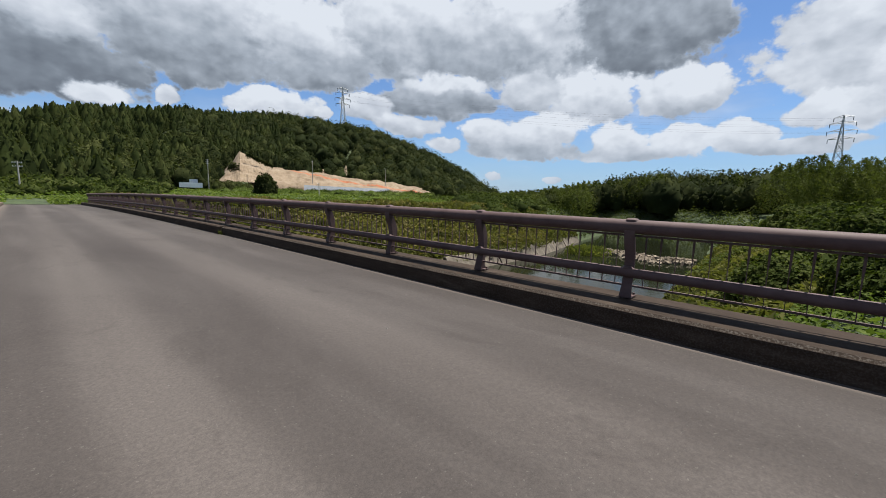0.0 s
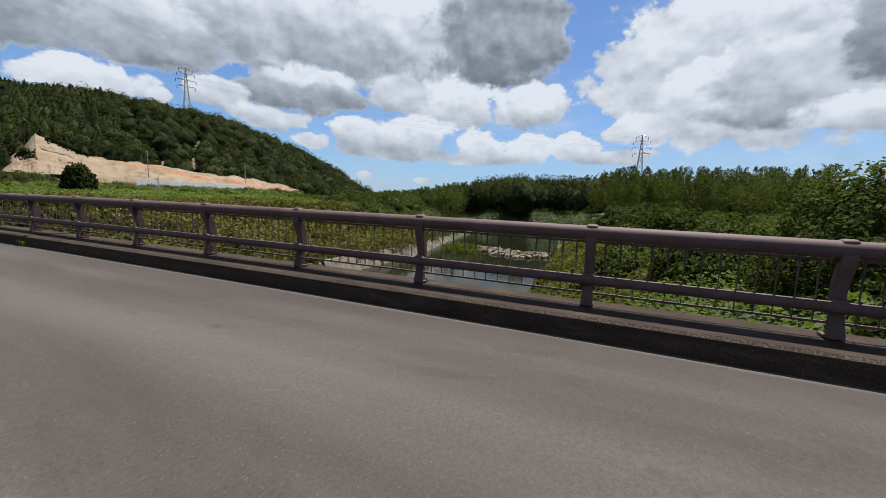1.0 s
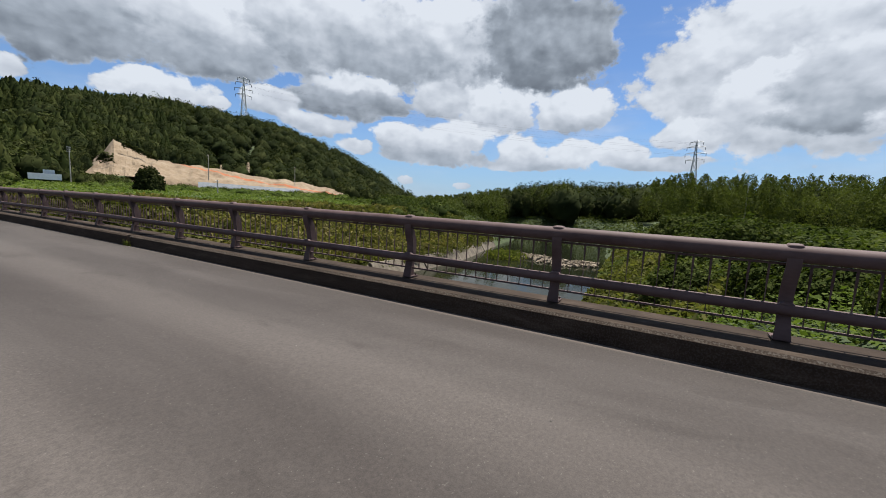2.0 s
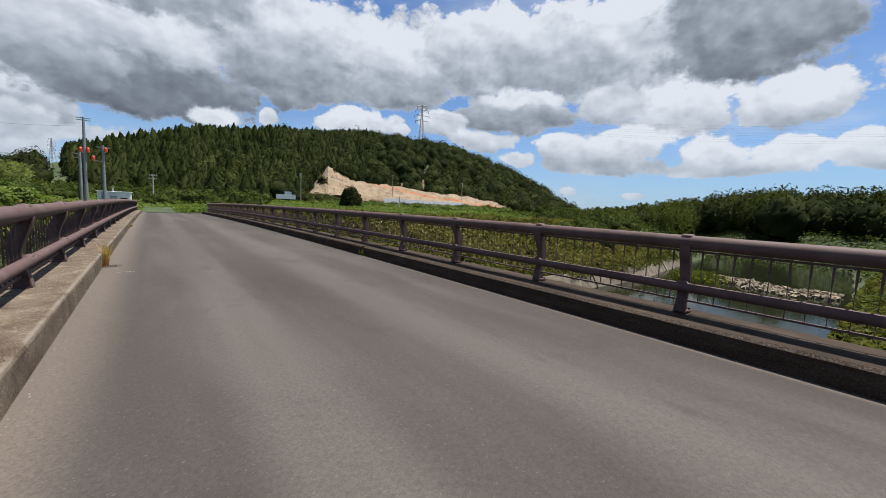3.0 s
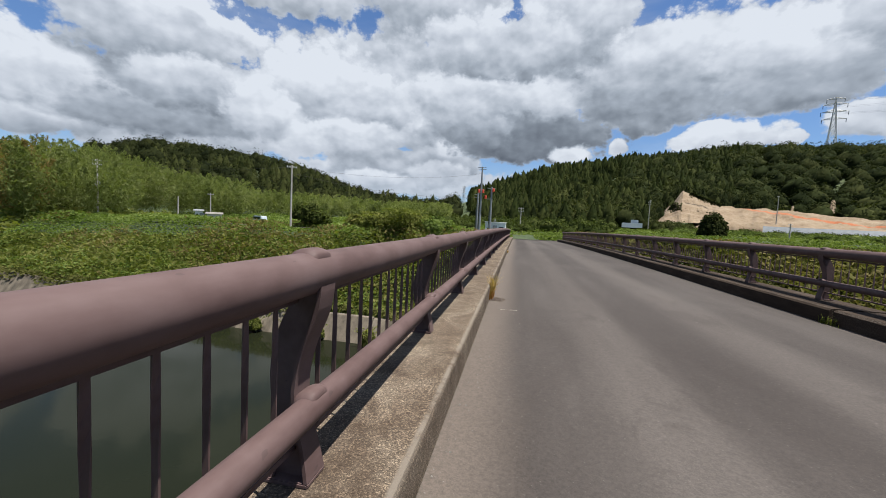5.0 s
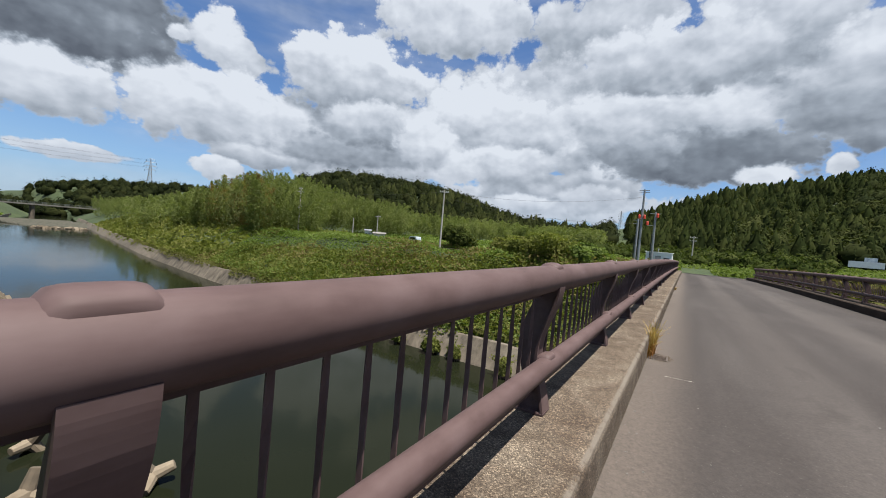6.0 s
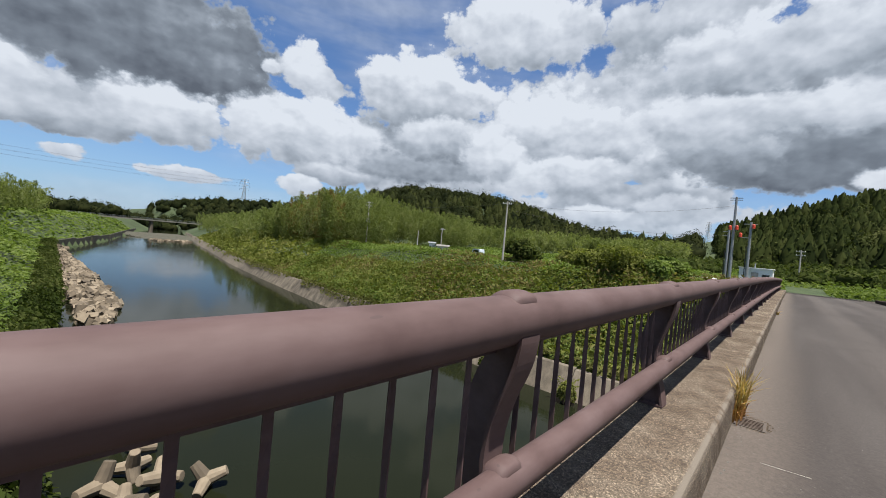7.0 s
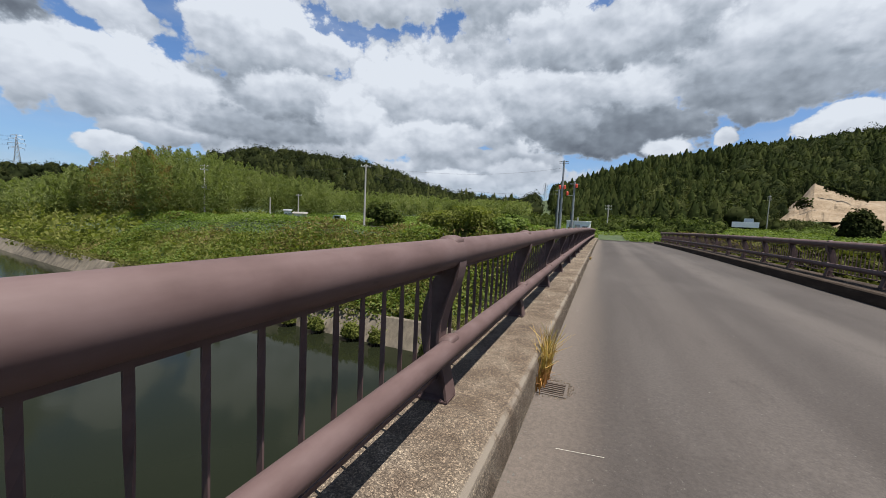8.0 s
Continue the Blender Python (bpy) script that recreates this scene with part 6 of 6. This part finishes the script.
for k, (x, y, rx, ry, top, n, lf) in enumerate(((16.5, 0.6, 3.2, 3.0, 2.6, 24000, 0.10), (21.0, -2.8, 3.5, 3.0, 3.2, 16000, 0.13), (12.6, -2.6, 3.0, 3.0, 2.6, 16000, 0.10), (24.5, 2.0, 3.2, 2.6, -0.4, 8000, 0.17),
                                              (28.0, 2.0, 4.0, 3.5, 0.4, 9000, 0.20), (34.0, 7.0, 4.0, 3.0, -2.0, 8000, 0.2), (44.0, 2.5, 4.5, 4.0, 1.2, 8000, 0.24), (54.0, 4.0, 4.5, 4.0, 0.8, 7000, 0.26), (64.0, 4.0, 5.0, 4.0, 1.6, 7000, 0.3), (80.0, 6.0, 6.0, 5.0, 1.5, 7000, 0.34), (13.5, 9.5, 2.8, 2.4, -2.0, 9000, 0.13), (18.5, 11.5, 2.8, 2.2, -4.2, 7000, 0.14), (10.4, 1.4, 2.0, 2.2, -0.2, 7000, 0.12))):
    z = gz(x, y) - 0.3
    mound_bush("shrub", x, y, z, rx, ry, max(1.2, top - z), n, lf, L_SHRUB, "shrub smothered in green vines beside the bridge" if x < 24 else "vine-grown shrub on the river bank", 100 + k)
for k, (x, y, r, h) in enumerate(((-17.0, 42.6, 1.2, 0.5), (-14.6, 42.4, 0.8, 0.2), (-20.6, 42.7, 1.0, 0.3), (-10.0, 41.8, 0.9, 0.6), (-24.0, 43.0, 1.1, 0.1))):
    mound_bush("bush", x, y - 1.5, WATER_Z + 0.4, r * 0.7, r * 0.55, h * 0.7 + 0.6, 1500, 0.13, L_GRASS, "small green bush rooted at the foot of the river wall", 200 + k)
x, y = ROUND_TREE
tagged(mound_bush("tree", x, y, gz(x, y) - 0.3, 3.9, 3.9, 1.2 + 150 * math.tan(radians(2.75)) - gz(x, y), 7000, 0.5, L_BROAD, "round dark evergreen tree below the cutting", 300), category="tree", group="single trees")
# reeds at the stones
n = 2600
c = np.stack([74.5 + RNG.normal(size=n) * 1.6, 36.0 + RNG.normal(size=n) * 1.4, WATER_Z + 1.3 * RNG.random(n)], 1)
tagged(leaf_object("reeds", leaf_quads(c, RNG.normal(size=(n, 3)) * (1, 1, 0.15), np.full(n, 0.3), 3.0), L_GRASS), "bright green reeds among the stones", "reeds", kind="stuff")

# ---------------------------------------------------------------- road furniture
def grass_tuft(x, y, z, count, h, mt, label, seed):
    rg = np.random.default_rng(seed)
    vs = []
    for k in range(count):
        a = rg.random() * 6.283
        r = 0.05 * rg.random()
        b = np.array((x + r * math.cos(a) * 0.7, y + rg.normal() * 0.10, z))
        lean = np.array((abs(rg.normal()) * 0.12 - 0.02, rg.normal() * 0.16 - 0.06, 1.0))
        ln = h * (0.4 + 0.7 * rg.random())
        side = np.array((math.cos(a), math.sin(a), 0)) * 0.0055
        p1 = b + lean * ln * 0.55
        p2 = b + lean * ln + np.array((rg.normal() * 0.06, rg.normal() * 0.06, -0.06 * rg.random()))
        vs.append(np.stack([b - side, b + side, p1 + side * 0.8, p1 - side * 0.8]))
        vs.append(np.stack([p1 - side * 0.8, p1 + side * 0.8, p2 + side * 0.1, p2 - side * 0.1]))
    return tagged(leaf_object("grass_tuft", np.array(vs), mt), label, "grass", "weeds along the kerbs")


grass_tuft(KL + 0.015, 19.24, float(deck(19.2)), 130, 0.40, L_STRAW, "dry straw-coloured grass tuft growing at the kerb", 1)
grass_tuft(KL + 0.025, 19.12, float(deck(19.1)), 70, 0.19, BURNT, "reddish withered grass at the foot of the kerb", 5)
grass_tuft(KL + 0.02, 19.36, float(deck(19.2)), 22, 0.36, L_GRASS, "green grass blades growing at the kerb", 2)
grass_tuft(KR - 0.04, 19.2, float(deck(19.2)), 40, 0.16, L_GRASS, "small green weed in the kerb joint", 3)
grass_tuft(KL + 0.02, 30.5, float(deck(30.5)), 30, 0.14, L_STRAW, "short dry grass at the kerb foot", 4)


RUST = mat_plain("rusty_iron", (0.055, 0.038, 0.028), (0.095, 0.070, 0.055), 20.0, 0.8, 0.2, 0.3)


def drain():
    """Small cast grate let into the gutter, half buried in grit."""
    x0, y0 = 0.443, 19.02
    z = float(deck(y0))
    root = empty("drain_grate", x0, y0, z)
    bm = bmesh.new()
    for xa, xb, ya, yb in ((-0.098, -0.080, -0.118, 0.118), (0.080, 0.098, -0.118, 0.118), (-0.080, 0.080, -0.118, -0.102), (-0.080, 0.080, 0.102, 0.118)):
        box(bm, xa, xb, ya, yb, 0.001, 0.007)
    part("frame", bm, ASPHALT, root)
    part("pit", box(bmesh.new(), -0.079, 0.079, -0.101, 0.101, 0.0005, 0.002), CABLE, root)
    for k in range(6):
        y = -0.085 + k * 0.034
        part("bar", box(bmesh.new(), -0.079, 0.079, y - 0.0085, y + 0.0085, 0.002, 0.009, 0.002), RUST, root)
    rg = np.random.default_rng(77)
    n = 420
    a, r = rg.random(n) * 6.283, 0.10 + 0.06 * rg.random(n) ** 2
    px, py = x0 + r * np.cos(a) * 0.95, y0 + r * np.sin(a) * 1.25 + 0.02
    s = 0.003 + 0.006 * rg.random(n) ** 2
    base = np.array([(1, 0, 0), (-0.5, 0.87, 0), (-0.5, -0.87, 0), (0, 0, 0.9)])
    v = base[None] * s[:, None, None] + np.stack([px, py, deck(py) + 0.001], 1)[:, None]
    f = np.array([(0, 1, 3), (1, 2, 3), (2, 0, 3)])
    tagged(fast("grit", v.reshape(-1, 3), (f[None] + 4 * np.arange(n)[:, None, None]).reshape(-1, 3), KERB), "brown grit washed up round the drain", "grit", kind="stuff")
    return tagged(root, "rusty iron drain grate in the gutter below dry grass", "drain")


drain()
bm = bmesh.new()
rod(bm, (0.54, 18.27, 0.0), (0.78, 18.30, 0.0), 0.0009, seg=6)
tagged(part("stalk", bm, CREAM, None), "pale dry stalk lying on the asphalt", "stalk")


def pebbles():
    rg = np.random.default_rng(21)
    n = 700
    side = rg.random(n) < 0.55
    x = np.where(side, KL + 0.01 + np.abs(rg.normal(size=n)) * 0.09, np.where(rg.random(n) < 0.72, KR - 0.01 - np.abs(rg.normal(size=n)) * 0.08, KL + 0.1 + (KR - KL - 0.2) * rg.random(n)))
    y = 6 + 26 * rg.random(n)
    s = 0.004 + 0.007 * rg.random(n) ** 3
    base = np.array([(1, 0, 0), (-0.5, 0.87, 0), (-0.5, -0.87, 0), (0, 0, 0.9)])
    v = base[None] * s[:, None, None] + np.stack([x, y, deck(y) + 0.001], 1)[:, None]
    f = np.array([(0, 1, 3), (1, 2, 3), (2, 0, 3)])
    q = (f[None] + 4 * np.arange(n)[:, None, None]).reshape(-1, 3)
    tagged(fast("pebbles", v.reshape(-1, 3), q, CONCRETE), "small pale chippings lying along the gutters", "pebbles", kind="stuff")


pebbles()
